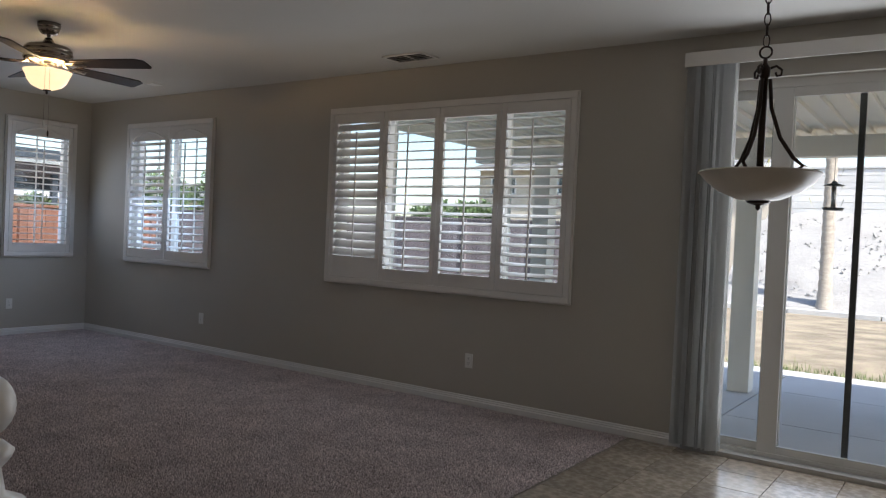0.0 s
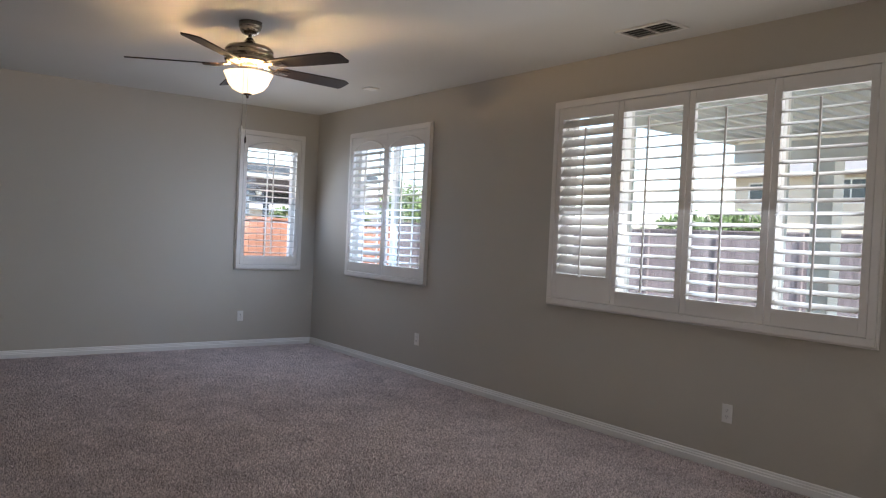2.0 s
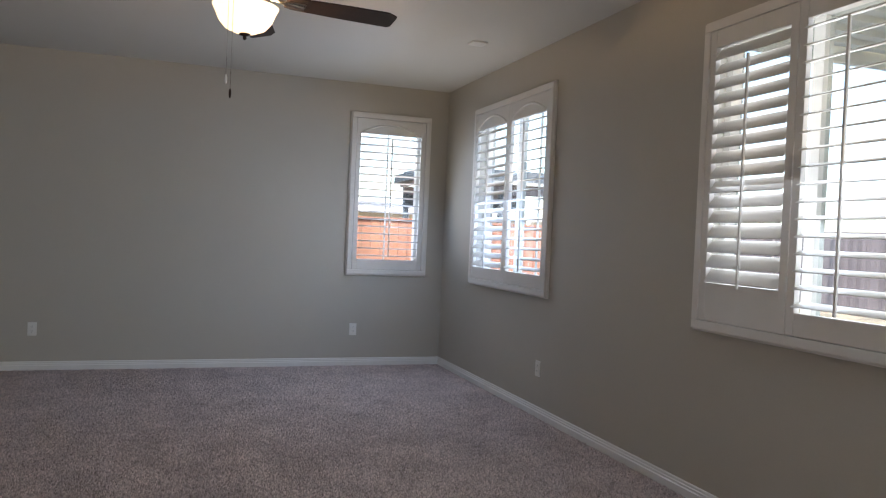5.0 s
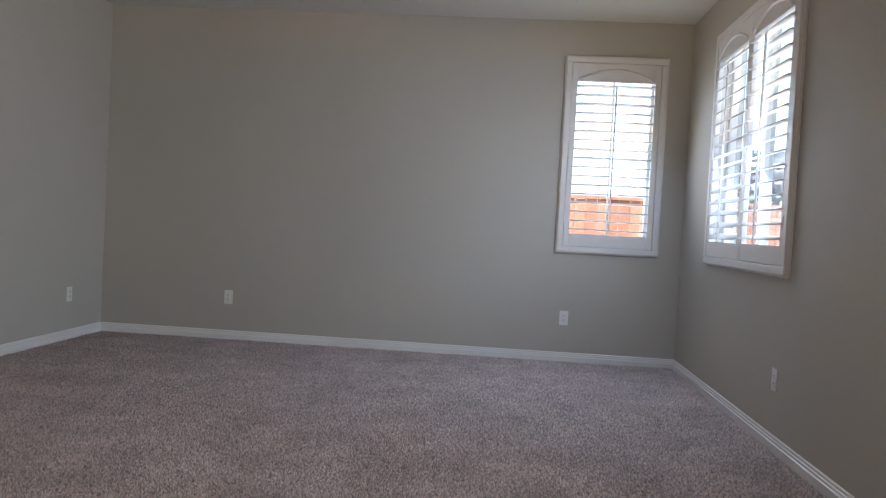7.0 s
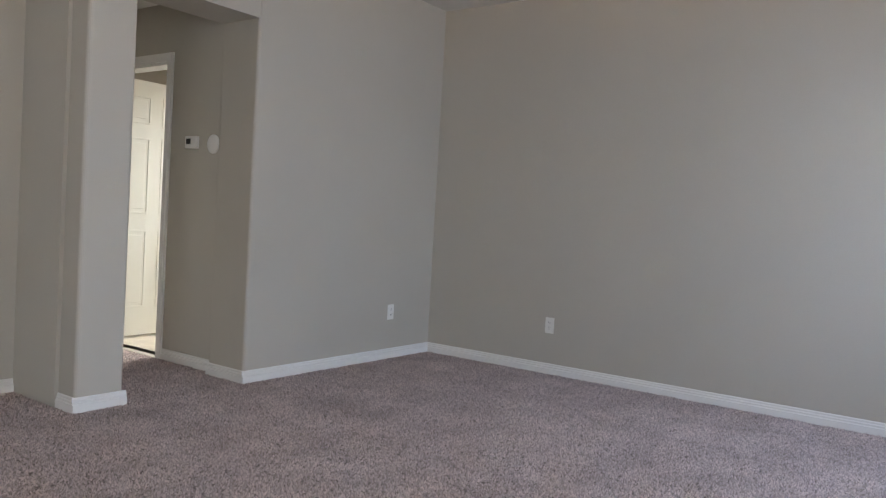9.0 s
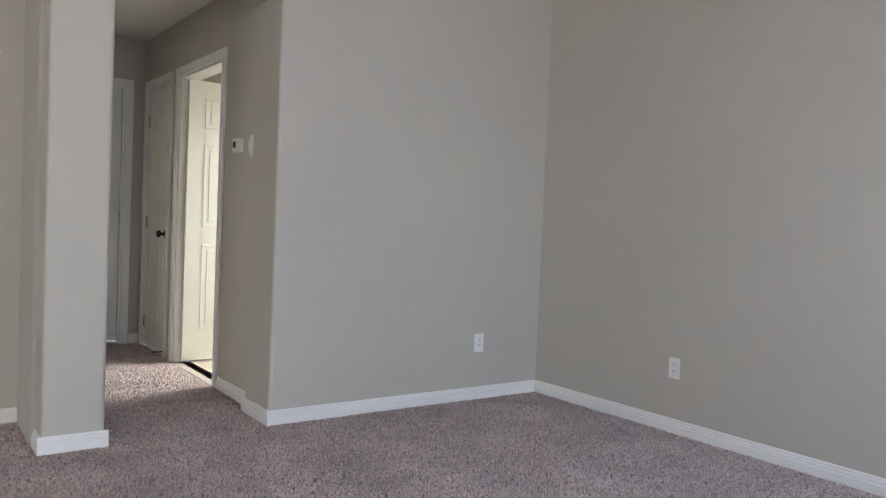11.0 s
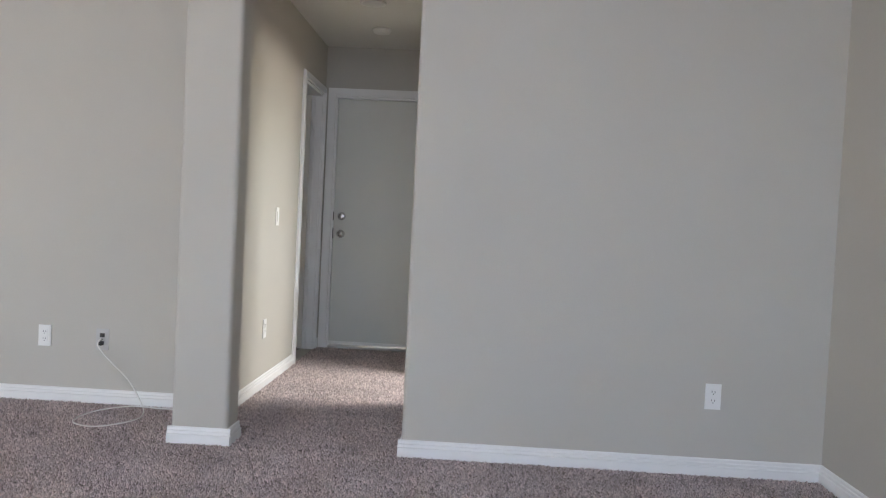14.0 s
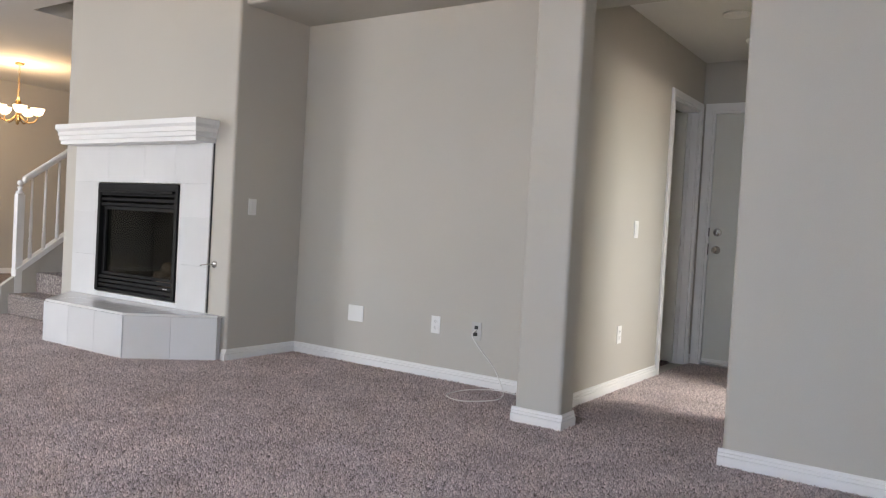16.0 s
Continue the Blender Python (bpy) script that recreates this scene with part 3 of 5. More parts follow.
OZ = 0.355
for x in (-3.037, -6.402):
    cover_plate("outlet", "white duplex outlet on the window wall", "outlet", pose(x, N, OZ), group="outlets")
for y in (1.653, 4.436):
    cover_plate("outlet", "white duplex outlet on the end wall", "outlet", pose(W, y, OZ, 0, 0, 90), group="outlets")
cover_plate("outlet", "white duplex outlet beside the hall opening", "outlet", pose(-8.136, S, OZ, 0, 0, 180), group="outlets")
cover_plate("outlet", "white duplex outlet in the alcove", "outlet", pose(-4.738, AS, OZ, 0, 0, 180), group="outlets")
cover_plate("blank_plate", "wide white blank wall plate in the alcove", "wall plate", pose(-4.04, AS, OZ, 0, 0, 180), 0.14, 0.115, "blank")
cover_plate("cable_outlet", "grey metal coax plate with a loose cable", "outlet", pose(-5.058, AS, OZ - 0.005, 0, 0, 180), kind="coax")
cover_plate("light_switch", "white rocker switch beside the fireplace", "switch", pose(FPX, 0.42, 1.07, 0, 0, -90), kind="rocker")
cover_plate("light_switch", "white rocker switch on the hall wall", "switch", pose(HE, -0.865, 1.06, 0, 0, -90), kind="rocker")
cover_plate("outlet", "white duplex outlet low on the hall wall", "outlet", pose(HE, -0.67, 0.365, 0, 0, -90), group="outlets")

cable = thing("coax_cable", "thin white cable hanging to a loop on the carpet", "cable")
pts = [Vector(p) for p in ((-5.058, AS + 0.022, OZ), (-5.055, AS + 0.05, OZ - 0.03), (-5.13, AS + 0.08, 0.26), (-5.25, AS + 0.10, 0.16), (-5.32, AS + 0.11, 0.06), (-5.37, AS + 0.17, 0.012),
                           (-5.39, AS + 0.32, 0.011), (-5.27, AS + 0.47, 0.011), (-5.13, AS + 0.42, 0.011), (-5.11, AS + 0.26, 0.011), (-5.17, AS + 0.14, 0.012), (-5.28, AS + 0.08, 0.016), (-5.42, AS + 0.08, 0.012), (-5.60, AS + 0.07, 0.011))]
smooth = []
for i in range(len(pts) - 1):
    a, b, c, d = pts[max(i - 1, 0)], pts[i], pts[i + 1], pts[min(i + 2, len(pts) - 1)]
    for k in range(6):
        u = k / 6
        smooth.append(0.5 * (2 * b + (c - a) * u + (2 * a - 5 * b + 4 * c - d) * u * u + (3 * b - a - 3 * c + d) * u ** 3))
part("cord", tube(smooth + [pts[-1]], 0.0036, 6), CABLE, cable)

th = thing("thermostat", "white wall thermostat with a grey display", "thermostat", pose(HW, -0.127, 1.497, 0, 0, 90))
part("body", boxes((-0.06, 0.06, -0.026, -0.0005, -0.042, 0.042), bevel=0.006), PLASTIC, th)
part("display", boxes((-0.045, 0.0, -0.028, -0.0255, -0.012, 0.024)), SLOT, th)
part("button", boxes((0.02, 0.04, -0.029, -0.0255, -0.01, 0.01), bevel=0.002), PLASTIC, th)
cv = thing("round_cover", "round white wall cover plate in the hall", "wall plate", pose(HW, 0.088, 1.484, 90, 0, 90))
part("disc", lathe([(0.062, 0.0005), (0.064, 0.006), (0.055, 0.012), (0.0, 0.014)], 32), PLASTIC, cv)
for nm, x, y, r, label, cat in (("smoke_detector", -6.29, -1.62, 0.068, "round white smoke detector on the hall ceiling", "smoke detector"), ("recessed_light", -6.315, -0.944, 0.085, "round white unlit flush light on the hall ceiling", "ceiling light")):
    d = thing(nm, label, cat, pose(x, y, LOW, 180))
    part("body", lathe([(r, 0.0005), (r, 0.012), (r * 0.86, 0.028), (r * 0.5, 0.034), (0, 0.034)] if nm == "smoke_detector" else [(r, 0.0005), (r, 0.008), (r * 0.8, 0.012), (r * 0.74, 0.006), (0, 0.004)], 32), PLASTIC, d)
d = thing("ceiling_cover", "small white square ceiling cover plate", "cover plate", pose(-6.66, 4.84, CEIL))
part("plate", boxes((-0.06, 0.06, -0.06, 0.06, -0.012, -0.0005), bevel=0.003), PLASTIC, d)

vent = thing("ceiling_vent", "white louvred air vent in the ceiling", "vent", pose(-3.50, 4.99, CEIL))
part("frame", boxes((-0.20, 0.20, -0.115, -0.09, -0.012, -0.0005), (-0.20, 0.20, 0.09, 0.115, -0.012, -0.0005), (-0.20, -0.175, -0.09, 0.09, -0.012, -0.0005), (0.175, 0.20, -0.09, 0.09, -0.012, -0.0005), (-0.006, 0.006, -0.09, 0.09, -0.012, -0.0005), bevel=0.002), SHUTTER, vent)
part("backing", boxes((-0.175, 0.175, -0.09, 0.09, -0.003, -0.001)), SLOT, vent)
for i in range(3):
    sl = part("slat", boxes((-0.175, 0.175, -0.011, 0.011, -0.0008, 0.0008)), SHUTTER, vent)
    sl.matrix_basis = pose(0, -0.045 + i * 0.045, -0.008, 24)


# ---- doors in the hall ----
def casing(parent, width, height, out, name="casing"):
    """Flat stepped casing round an opening: local x along, -y towards the viewer."""
    w = 0.06
    return part(name, boxes((-w, 0, -0.016 * out, -0.0005, 0, height + w), (width, width + w, -0.016 * out, -0.0005, 0, height + w), (0, width, -0.016 * out, -0.0005, height, height + w),
                            (-w + 0.012, -0.014, -0.021 * out, -0.015, 0, height + w - 0.012), (width + 0.014, width + w - 0.012, -0.021 * out, -0.015, 0, height + w - 0.012), (-0.014, width + 0.014, -0.021 * out, -0.015, height + 0.014, height + w - 0.012), bevel=0.002), TRIM, parent)


def jamb(parent, width, height, depth):
    return part("jamb", boxes((0.0005, 0.018, -0.001, depth, 0, height - 0.018), (width - 0.018, width - 0.0005, -0.001, depth, 0, height - 0.018), (0.0005, width - 0.0005, -0.001, depth, height - 0.018, height - 0.0005),
                                (0.018, 0.028, depth * 0.45, depth * 0.6, 0, height - 0.018), (width - 0.028, width - 0.018, depth * 0.45, depth * 0.6, 0, height - 0.018)), TRIM, parent)


def six_panel(w, h, t=0.035):
    """A six-panel moulded leaf: x 0..w, y 0..t, z 0..h."""
    bm = boxes((0, w, 0, t, 0, h), bevel=0.002)
    sx, mid = 0.115 * w / 0.8, 0.10 * w / 0.8
    pw = (w - 2 * sx - mid) / 2
    rows = ((0.22, 0.62), (0.97, 0.60), (1.68, 0.22))
    out = [bm]
    for x in (sx, sx + pw + mid):
        for z, ph in rows:
            for y0, y1 in ((-0.004, 0.001), (t - 0.001, t + 0.004)):
                out.append(boxes((x, x + pw, y0, y1, z, z + 0.016), (x, x + pw, y0, y1, z + ph - 0.016, z + ph), (x, x + 0.016, y0, y1, z + 0.016, z + ph - 0.016), (x + pw - 0.016, x + pw, y0, y1, z + 0.016, z + ph - 0.016), bevel=0.0015))
                out.append(boxes((x + 0.04, x + pw - 0.04, y0, y1, z + 0.04, z + ph - 0.04), bevel=0.003))
    return join(*out)


def knob(parent, x, z, mat, out=0.0, name="knob"):
    k = part(name, join(lathe([(0.032, 0), (0.032, 0.006), (0.012, 0.010), (0.011, 0.03), (0.022, 0.038), (0.028, 0.05), (0.024, 0.062), (0.0, 0.066)], 24)), mat, parent)
    k.matrix_basis = pose(x, out, z, 90)
    return k


# door at the hall's end: local x runs from the west side
fd = thing("door_2", "closed flush white door with a nickel deadbolt and knob", "door", pose(FD[0], HS, 0, 0, 0, 0) @ pose(FD[1] - FD[0], 0, 0, 0, 0, 180), kind="structure")
wd = FD[1] - FD[0]
casing(fd, wd, FD[3], 1)
jamb(fd, wd, FD[3], 0.14)
part("leaf", boxes((0.02, wd - 0.02, 0.02, 0.065, 0.045, FD[3] - 0.022), bevel=0.003), DOOR, fd)
part("threshold", boxes((0.02, wd - 0.02, -0.02, 0.09, 0.0, 0.022), bevel=0.004), ALU, fd)
part("door_sweep", boxes((0.022, wd - 0.022, 0.012, 0.02, 0.03, 0.055)), PLASTIC, fd)
knob(fd, 0.085, 0.942, NICKEL, 0.02)
b = part("deadbolt", join(lathe([(0.033, 0), (0.033, 0.008), (0.024, 0.016), (0.02, 0.018), (0, 0.018)], 24), boxes((-0.006, 0.006, -0.016, 0.016, 0.018, 0.034), bevel=0.002)), NICKEL, fd)
b.matrix_basis = pose(0.085, 0.02, 1.085, 90)
part("strike_plate", boxes((0.0175, 0.021, 0.0, 0.02, 0.90, 0.99), (0.0175, 0.021, 0.0, 0.02, 1.05, 1.12)), BRONZE, fd)
for z in (0.22, 1.02, 1.83):
    part("hinge", lathe([(0.007, -0.045), (0.007, 0.045)], 10, pose(wd - 0.016, 0.012, z)), NICKEL, fd)


def hall_door(name, label, y_near, y_far, x, facing, leaf_turn, hinge_far, mat, knob_mat, inset=0.045):
    """A door on a hall side wall. facing: turn of the face's outward side."""
    w = abs(y_near - y_far)
    at = pose(x, y_far if facing == 90 else y_near, 0, 0, 0, facing)
    d = thing(name, label, "door", at, kind="structure")
    casing(d, w, 2.055, 1)
    jamb(d, w, 2.055, 0.12)
    lw = w - 0.044
    lf = part("leaf", six_panel(lw, 2.018), mat, d)
    far_x = 0.022 if facing == 90 else w - 0.022
    hx = far_x if hinge_far else (w - 0.022 if facing == 90 else 0.022)
    clear = 0.045 if leaf_turn > 45 else 0.0      # an open leaf swings clear of its jamb
    if hx < w / 2:
        lf.matrix_basis = pose(hx + clear, inset, 0.018, 0, 0, leaf_turn)
    else:
        lf.matrix_basis = pose(hx - clear, inset, 0.018, 0, 0, -leaf_turn) @ pose(-lw, 0, 0)
    kx = lw - 0.065 if hx < w / 2 else 0.065
    knob(lf, kx, 0.90, knob_mat, -0.001)
    for z in (0.2, 1.0, 1.8):
        part("hinge", lathe([(0.007, -0.045), (0.007, 0.045)], 10, pose(hx + (0.006 if clear and hx < w / 2 else -0.006 if clear else 0.0), inset - 0.006, z)), TRIM if clear else NICKEL, d)
    return d


hall_door("door_3", "white six-panel door standing wide open", D2[1], D2[0], HW, 90, 92, True, DOOR_WHITE, BRONZE)
hall_door("door_4", "closed white panelled closet door with a bronze knob", D4[1], D4[0], HW, 90, 0, True, DOOR_WHITE, BRONZE, 0.010)
hall_door("door_5", "white panelled hall door standing open into a dark room", D3[1], D3[0], HE, -90, 86, True, DOOR_WHITE, BRONZE, 0.080)
stop = thing("door_stop", "small bronze spring door stop on the baseboard", "door stop", pose(HW + 0.002, -1.50, 0.05, 90, 0, 90))
part("spring", lathe([(0.012, 0), (0.006, 0.006), (0.005, 0.07), (0.009, 0.072), (0.009, 0.085), (0, 0.087)], 12), BRONZE, stop)

# utility room window
day = lamp("utility_daylight", "AREA", 3.8, look((-8.60, -0.9, 1.85), (-6.35, -0.95, -0.3)), (1.0, 0.98, 0.88), 1.1, 0.5)
day.data.spread = radians(115)
win4 = window_unit("window_4", 1.2, 1.1, (), pose(-8.68, -1.5, 1.0, 0, 0, 90), "white utility room window", 0)

# ---- fireplace ----
fp = thing("fireplace", "white tiled gas fireplace with a black metal firebox", "fireplace")
X0, X1, Z0, Z1 = -2.887, -1.878, 0.353, 1.203
part("surround", boxes((-3.235, X0 - 0.01, FPY - 0.001, FPY + 0.012, 0.30, 1.505), (X1 + 0.01, -1.52, FPY - 0.001, FPY + 0.012, 0.30, 1.505), (X0 - 0.01, X1 + 0.01, FPY - 0.001, FPY + 0.012, Z1 + 0.01, 1.505), (X0 - 0.01, X1 + 0.01, FPY - 0.001, FPY + 0.012, 0.30, Z0 - 0.01)), TILE_GROUT, fp)


def tile(x0, x1, z0, z1, parent):
    t = part("tile", boxes((x0 + 0.0008, x1 - 0.0008, FPY + 0.004, FPY + 0.020, z0 + 0.0008, z1 - 0.0008), bevel=0.0008), TILE_WHITE, parent)
    return t


# Thin dark strip put in for the shadow line beside the tiles.
part("edge_gap", boxes((-3.2395, -3.2365, FPY + 0.0005, FPY + 0.012, 0.31, 1.499)), SLOT, fp, "dark strip standing in for shade along the tile edge")
cols = [-3.235, -2.83, -2.46, -1.99, -1.52]
for a, b in zip(cols, cols[1:]):
    tile(a, b, 1.213, 1.505, fp)
for a, b in ((-3.235, X0 - 0.010), (X1 + 0.010, -1.52)):
    for z0, z1 in ((0.305, 0.63), (0.63, 0.975), (0.975, 1.213)):
        tile(a, b, z0, z1, fp)
tile(X0 - 0.010, -2.38, 0.305, Z0 - 0.008, fp)
tile(-2.38, X1 + 0.010, 0.305, Z0 - 0.008, fp)
fb = part("firebox", boxes((X0, X1, 0.12, FPY - 0.03, Z0, Z0 + 0.02), (X0, X1, 0.12, FPY - 0.03, Z1 - 0.02, Z1), (X0, X0 + 0.02, 0.12, FPY - 0.03, Z0, Z1), (X1 - 0.02, X1, 0.12, FPY - 0.03, Z0, Z1), (X0, X1, 0.105, 0.12, Z0, Z1)), SOOT, fp)
fr = part("metal_front", boxes((X0, X0 + 0.034, FPY - 0.03, FPY + 0.032, Z0, Z1), (X1 - 0.034, X1, FPY - 0.03, FPY + 0.032, Z0, Z1), (X0 + 0.034, X1 - 0.034, FPY - 0.03, FPY + 0.032, Z1 - 0.05, Z1), (X0 + 0.034, X1 - 0.034, FPY - 0.03, FPY + 0.026, Z0, Z0 + 0.02), bevel=0.003), IRON, fp)
for i, z in enumerate((Z1 - 0.085, Z1 - 0.125, Z1 - 0.165, Z0 + 0.045, Z0 + 0.078, Z0 + 0.111)):
    s = part("grille_slat", boxes((X0 + 0.034, X1 - 0.034, -0.02, 0.016, -0.012, 0.012), bevel=0.003), IRON, fr)
    s.matrix_basis = pose(0, FPY + 0.004, z, 12)
part("hood", boxes((X0 + 0.034, X1 - 0.034, FPY - 0.01, FPY + 0.055, Z1 - 0.072, Z1 - 0.052), bevel=0.004), IRON, fr)
part("glass_frame", boxes((X0 + 0.034, X0 + 0.066, FPY - 0.03, FPY - 0.005, Z0 + 0.13, Z1 - 0.18), (X1 - 0.066, X1 - 0.034, FPY - 0.03, FPY - 0.005, Z0 + 0.13, Z1 - 0.18), (X0 + 0.066, X1 - 0.066, FPY - 0.03, FPY - 0.005, Z0 + 0.13, Z0 + 0.15), (X0 + 0.066, X1 - 0.066, FPY - 0.03, FPY - 0.005, Z1 - 0.205, Z1 - 0.18), bevel=0.002), IRON, fr)
part("glass_door", boxes((X0 + 0.066, X1 - 0.066, FPY - 0.024, FPY - 0.020, Z0 + 0.15, Z1 - 0.205)), FIRE_GLASS, fr)
part("badge", boxes((X0 + 0.09, X0 + 0.14, FPY + 0.0195, FPY + 0.022, Z0 + 0.074, Z0 + 0.082)), ALU, fr)
rng = random.Random(8)
for (x, y, z, a, l, r) in ((-2.66, 0.38, 0.42, 8, 0.42, 0.055), (-2.52, 0.28, 0.46, -14, 0.5, 0.06), (-2.56, 0.34, 0.54, 24, 0.34, 0.042), (-2.36, 0.32, 0.52, -38, 0.26, 0.036)):
    n = 9
    p = [(x + l * (k / (n - 1) - 0.5) * math.cos(radians(a)), y + 0.02 * math.sin(k), z + l * (k / (n - 1) - 0.5) * math.sin(radians(a)) * 0.4 + 0.008 * math.sin(1.7 * k)) for k in range(n)]
    part("fire_log", tube(p, [r * (0.85 + 0.25 * rng.random()) for _ in range(n)], 10), LOG, fp)
part("burner_tray", boxes((-2.85, -1.92, 0.18, 0.48, Z0 + 0.02, Z0 + 0.045), bevel=0.004), IRON, fp)

mt = thing("mantel_shelf", "white moulded wooden mantel above the fireplace", "mantel")
prof = [(0, 1.500), (0.168, 1.500), (0.168, 1.528), (0.177, 1.534), (0.177, 1.564), (0.183, 1.569), (0.183, 1.598), (0.191, 1.606), (0.200, 1.618), (0.200, 1.655), (0, 1.655)]
bm = bmesh.new()
ML, MR = -3.273, -1.51
rows_ = []
for d, z in prof:
    e = 0.20 - d if d > 0 else 0.20 - 0.105 if z < 1.51 else 0.0
    rows_.append(([bm.verts.new((ML + e, FPY + d, z)), bm.verts.new((MR - e, FPY + d, z))], [bm.verts.new((ML + e, FPY + 0.0005, z)), bm.verts.new((MR - e, FPY + 0.0005, z))]))
for (f0, b0), (f1, b1) in zip(rows_[1:-1], rows_[2:-1]):
    bm.faces.new((f0[0], f0[1], f1[1], f1[0]))
    bm.faces.new((f0[1], b0[1], b1[1], f1[1]))
    bm.faces.new((b0[0], f0[0], f1[0], b1[0]))
t_f, t_b = rows_[-2]
bm.faces.new((t_f[0], t_f[1], t_b[1], t_b[0]))
l_f, l_b = rows_[1]
bm.faces.new((l_f[1], l_f[0], l_b[0], l_b[1]))
bmesh.ops.delete(bm, geom=[v_ for v_ in bm.verts if not v_.link_faces], context="VERTS")
bmesh.ops.recalc_face_normals(bm, faces=bm.faces[:])
part("shelf", bm, TRIM, mt)

hearth = thing("hearth", "raised white tiled hearth with chamfered corners", "hearth")
HP = [(-3.405, FPY + 0.001), (-3.405, 0.645), (-2.975, 1.075), (-2.00, 1.085), (-1.56, 0.645), (-1.56, FPY + 0.001)]
inner = [(-3.385, FPY + 0.002), (-3.385, 0.64), (-2.967, 1.06), (-2.008, 1.069), (-1.58, 0.64), (-1.58, FPY + 0.002)]
part("core", prism(inner, 0.0, 0.293), TILE_GROUT, hearth)


def face_tiles(p, q, n):
    (x0, y0), (x1, y1) = p, q
    length, ang = math.hypot(x1 - x0, y1 - y0), math.degrees(math.atan2(y1 - y0, x1 - x0))
    for i in range(n):
        a, b = length * i / n, length * (i + 1) / n
        t = part("tile", boxes((a + 0.0008, b - 0.0008, -0.011, -0.0005, 0.002, 0.292), bevel=0.0008), TILE_WHITE, hearth)
        t.matrix_basis = pose(x0, y0, 0, 0, 0, ang)


for p, q, n in ((HP[1], HP[2], 2), (HP[2], HP[3], 3), (HP[3], HP[4], 2)):
    (x0, y0), (x1, y1) = q, p
    face_tiles((x0, y0), (x1, y1), n)
bmt = prism(HP, 0.294, 0.305)
part("top_bed", bmt, TILE_GROUT, hearth)
def top_tile(poly):
    part("tile", prism(poly, 0.3052, 0.3085), TILE_WHITE, hearth)


xs = [-2.975, -2.65, -2.325, -2.00]
for a, b in zip(xs, xs[1:]):
    top_tile([(a + 0.0015, 0.842), (b - 0.0015, 0.842), (b - 0.0015, 1.073), (a + 0.0015, 1.073)])
    top_tile([(a + 0.0015, FPY + 0.024), (b - 0.0015, FPY + 0.024), (b - 0.0015, 0.839), (a + 0.0015, 0.839)])
top_tile([(-3.40, FPY + 0.024), (-2.978, FPY + 0.024), (-2.978, 1.068), (-3.40, 0.648)])
top_tile([(-1.997, FPY + 0.024), (-1.565, FPY + 0.024), (-1.565, 0.648), (-1.997, 1.078)])
key = thing("gas_key", "chrome gas valve key beside the fireplace", "gas key", pose(-3.29, FPY, 0.655, -90))
part("escutcheon", lathe([(0.026, 0.0005), (0.024, 0.006), (0.010, 0.010), (0, 0.010)], 24), NICKEL, key)
part("key_rod", tube([(0, 0, 0.006), (0, 0, 0.05), (0.0, 0, 0.075)], 0.005, 8), NICKEL, key)
part("key_handle", tube([(0.0, 0.0, 0.072), (0.03, 0.004, 0.074), (0.06, 0.012, 0.074)], 0.0045, 8), NICKEL, key)

# ---- stairs and rail ----
ST_X, RISE, RUN, Y1 = -0.42, 0.185, 0.25, 0.60
stairs = thing("staircase", "taupe carpeted stairs with a white stringer", "stairs")
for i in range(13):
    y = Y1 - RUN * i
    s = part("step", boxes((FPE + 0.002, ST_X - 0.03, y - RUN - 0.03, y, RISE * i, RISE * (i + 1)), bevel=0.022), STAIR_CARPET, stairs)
prof = [(Y1 + 0.06, 0.0), (Y1 + 0.06, 0.25)] + [(Y1 - RUN * 13, 0.25 + 0.74 * (RUN * 13 + 0.06))] + [(Y1 - RUN * 13, 0.0)]
part("stringer", prism([(y, z) for y, z in prof], ST_X - 0.028, ST_X + 0.028, Matrix(((0, 0, 1, 0), (1, 0, 0, 0), (0, 1, 0, 0), (0, 0, 0, 1)))), WALL, stairs, "greige painted stair side")
rail = thing("stair_railing", "white turned wooden stair railing with a ball newel", "railing")
sl_ = 0.74
zb = lambda y: 0.255 + sl_ * (Y1 + 0.06 - y)
bar = lambda h0, h1, w, y0, y1: prism([(y0, zb(y0) + h0), (y0, zb(y0) + h1), (y1, zb(y1) + h1), (y1, zb(y1) + h0)], ST_X - w / 2, ST_X + w / 2, Matrix(((0, 0, 1, 0), (1, 0, 0, 0), (0, 1, 0, 0), (0, 0, 0, 1))))
part("shoe_rail", bar(0.0, 0.055, 0.09, 0.54, Y1 - RUN * 12), TRIM, rail)
hr = bar(0.80, 0.87, 0.062, 0.49, Y1 - RUN * 12)
bmesh.ops.bevel(hr, geom=hr.edges[:], offset=0.018, segments=3, affect="EDGES", profile=0.5)
part("handrail", hr, TRIM, rail)
bal = [(0.017, 0), (0.017, 0.15), (0.010, 0.16), (0.018, 0.18), (0.012, 0.20), (0.016, 0.27), (0.011, 0.50), (0.009, 0.765)]
me = mesh_of("baluster", lathe(bal, 12), TRIM)
for i in range(24):
    y = Y1 - 0.20 - i * 0.125
    o = part("baluster", me, None, rail)
    o.matrix_basis = pose(ST_X, y, zb(y) + 0.053)
NX, NY = -0.42, 0.51
newel = part("newel_post", join(boxes((-0.033, 0.033, -0.033, 0.033, -0.111, 0.98), bevel=0.004), lathe([(0.030, 0.98), (0.036, 0.985), (0.036, 1.0), (0.020, 1.008), (0.016, 1.03), (0.024, 1.04), (0.026, 1.045), (0.018, 1.052)], 20)), TRIM, rail)
newel.matrix_basis = pose(NX, NY, 0.111)
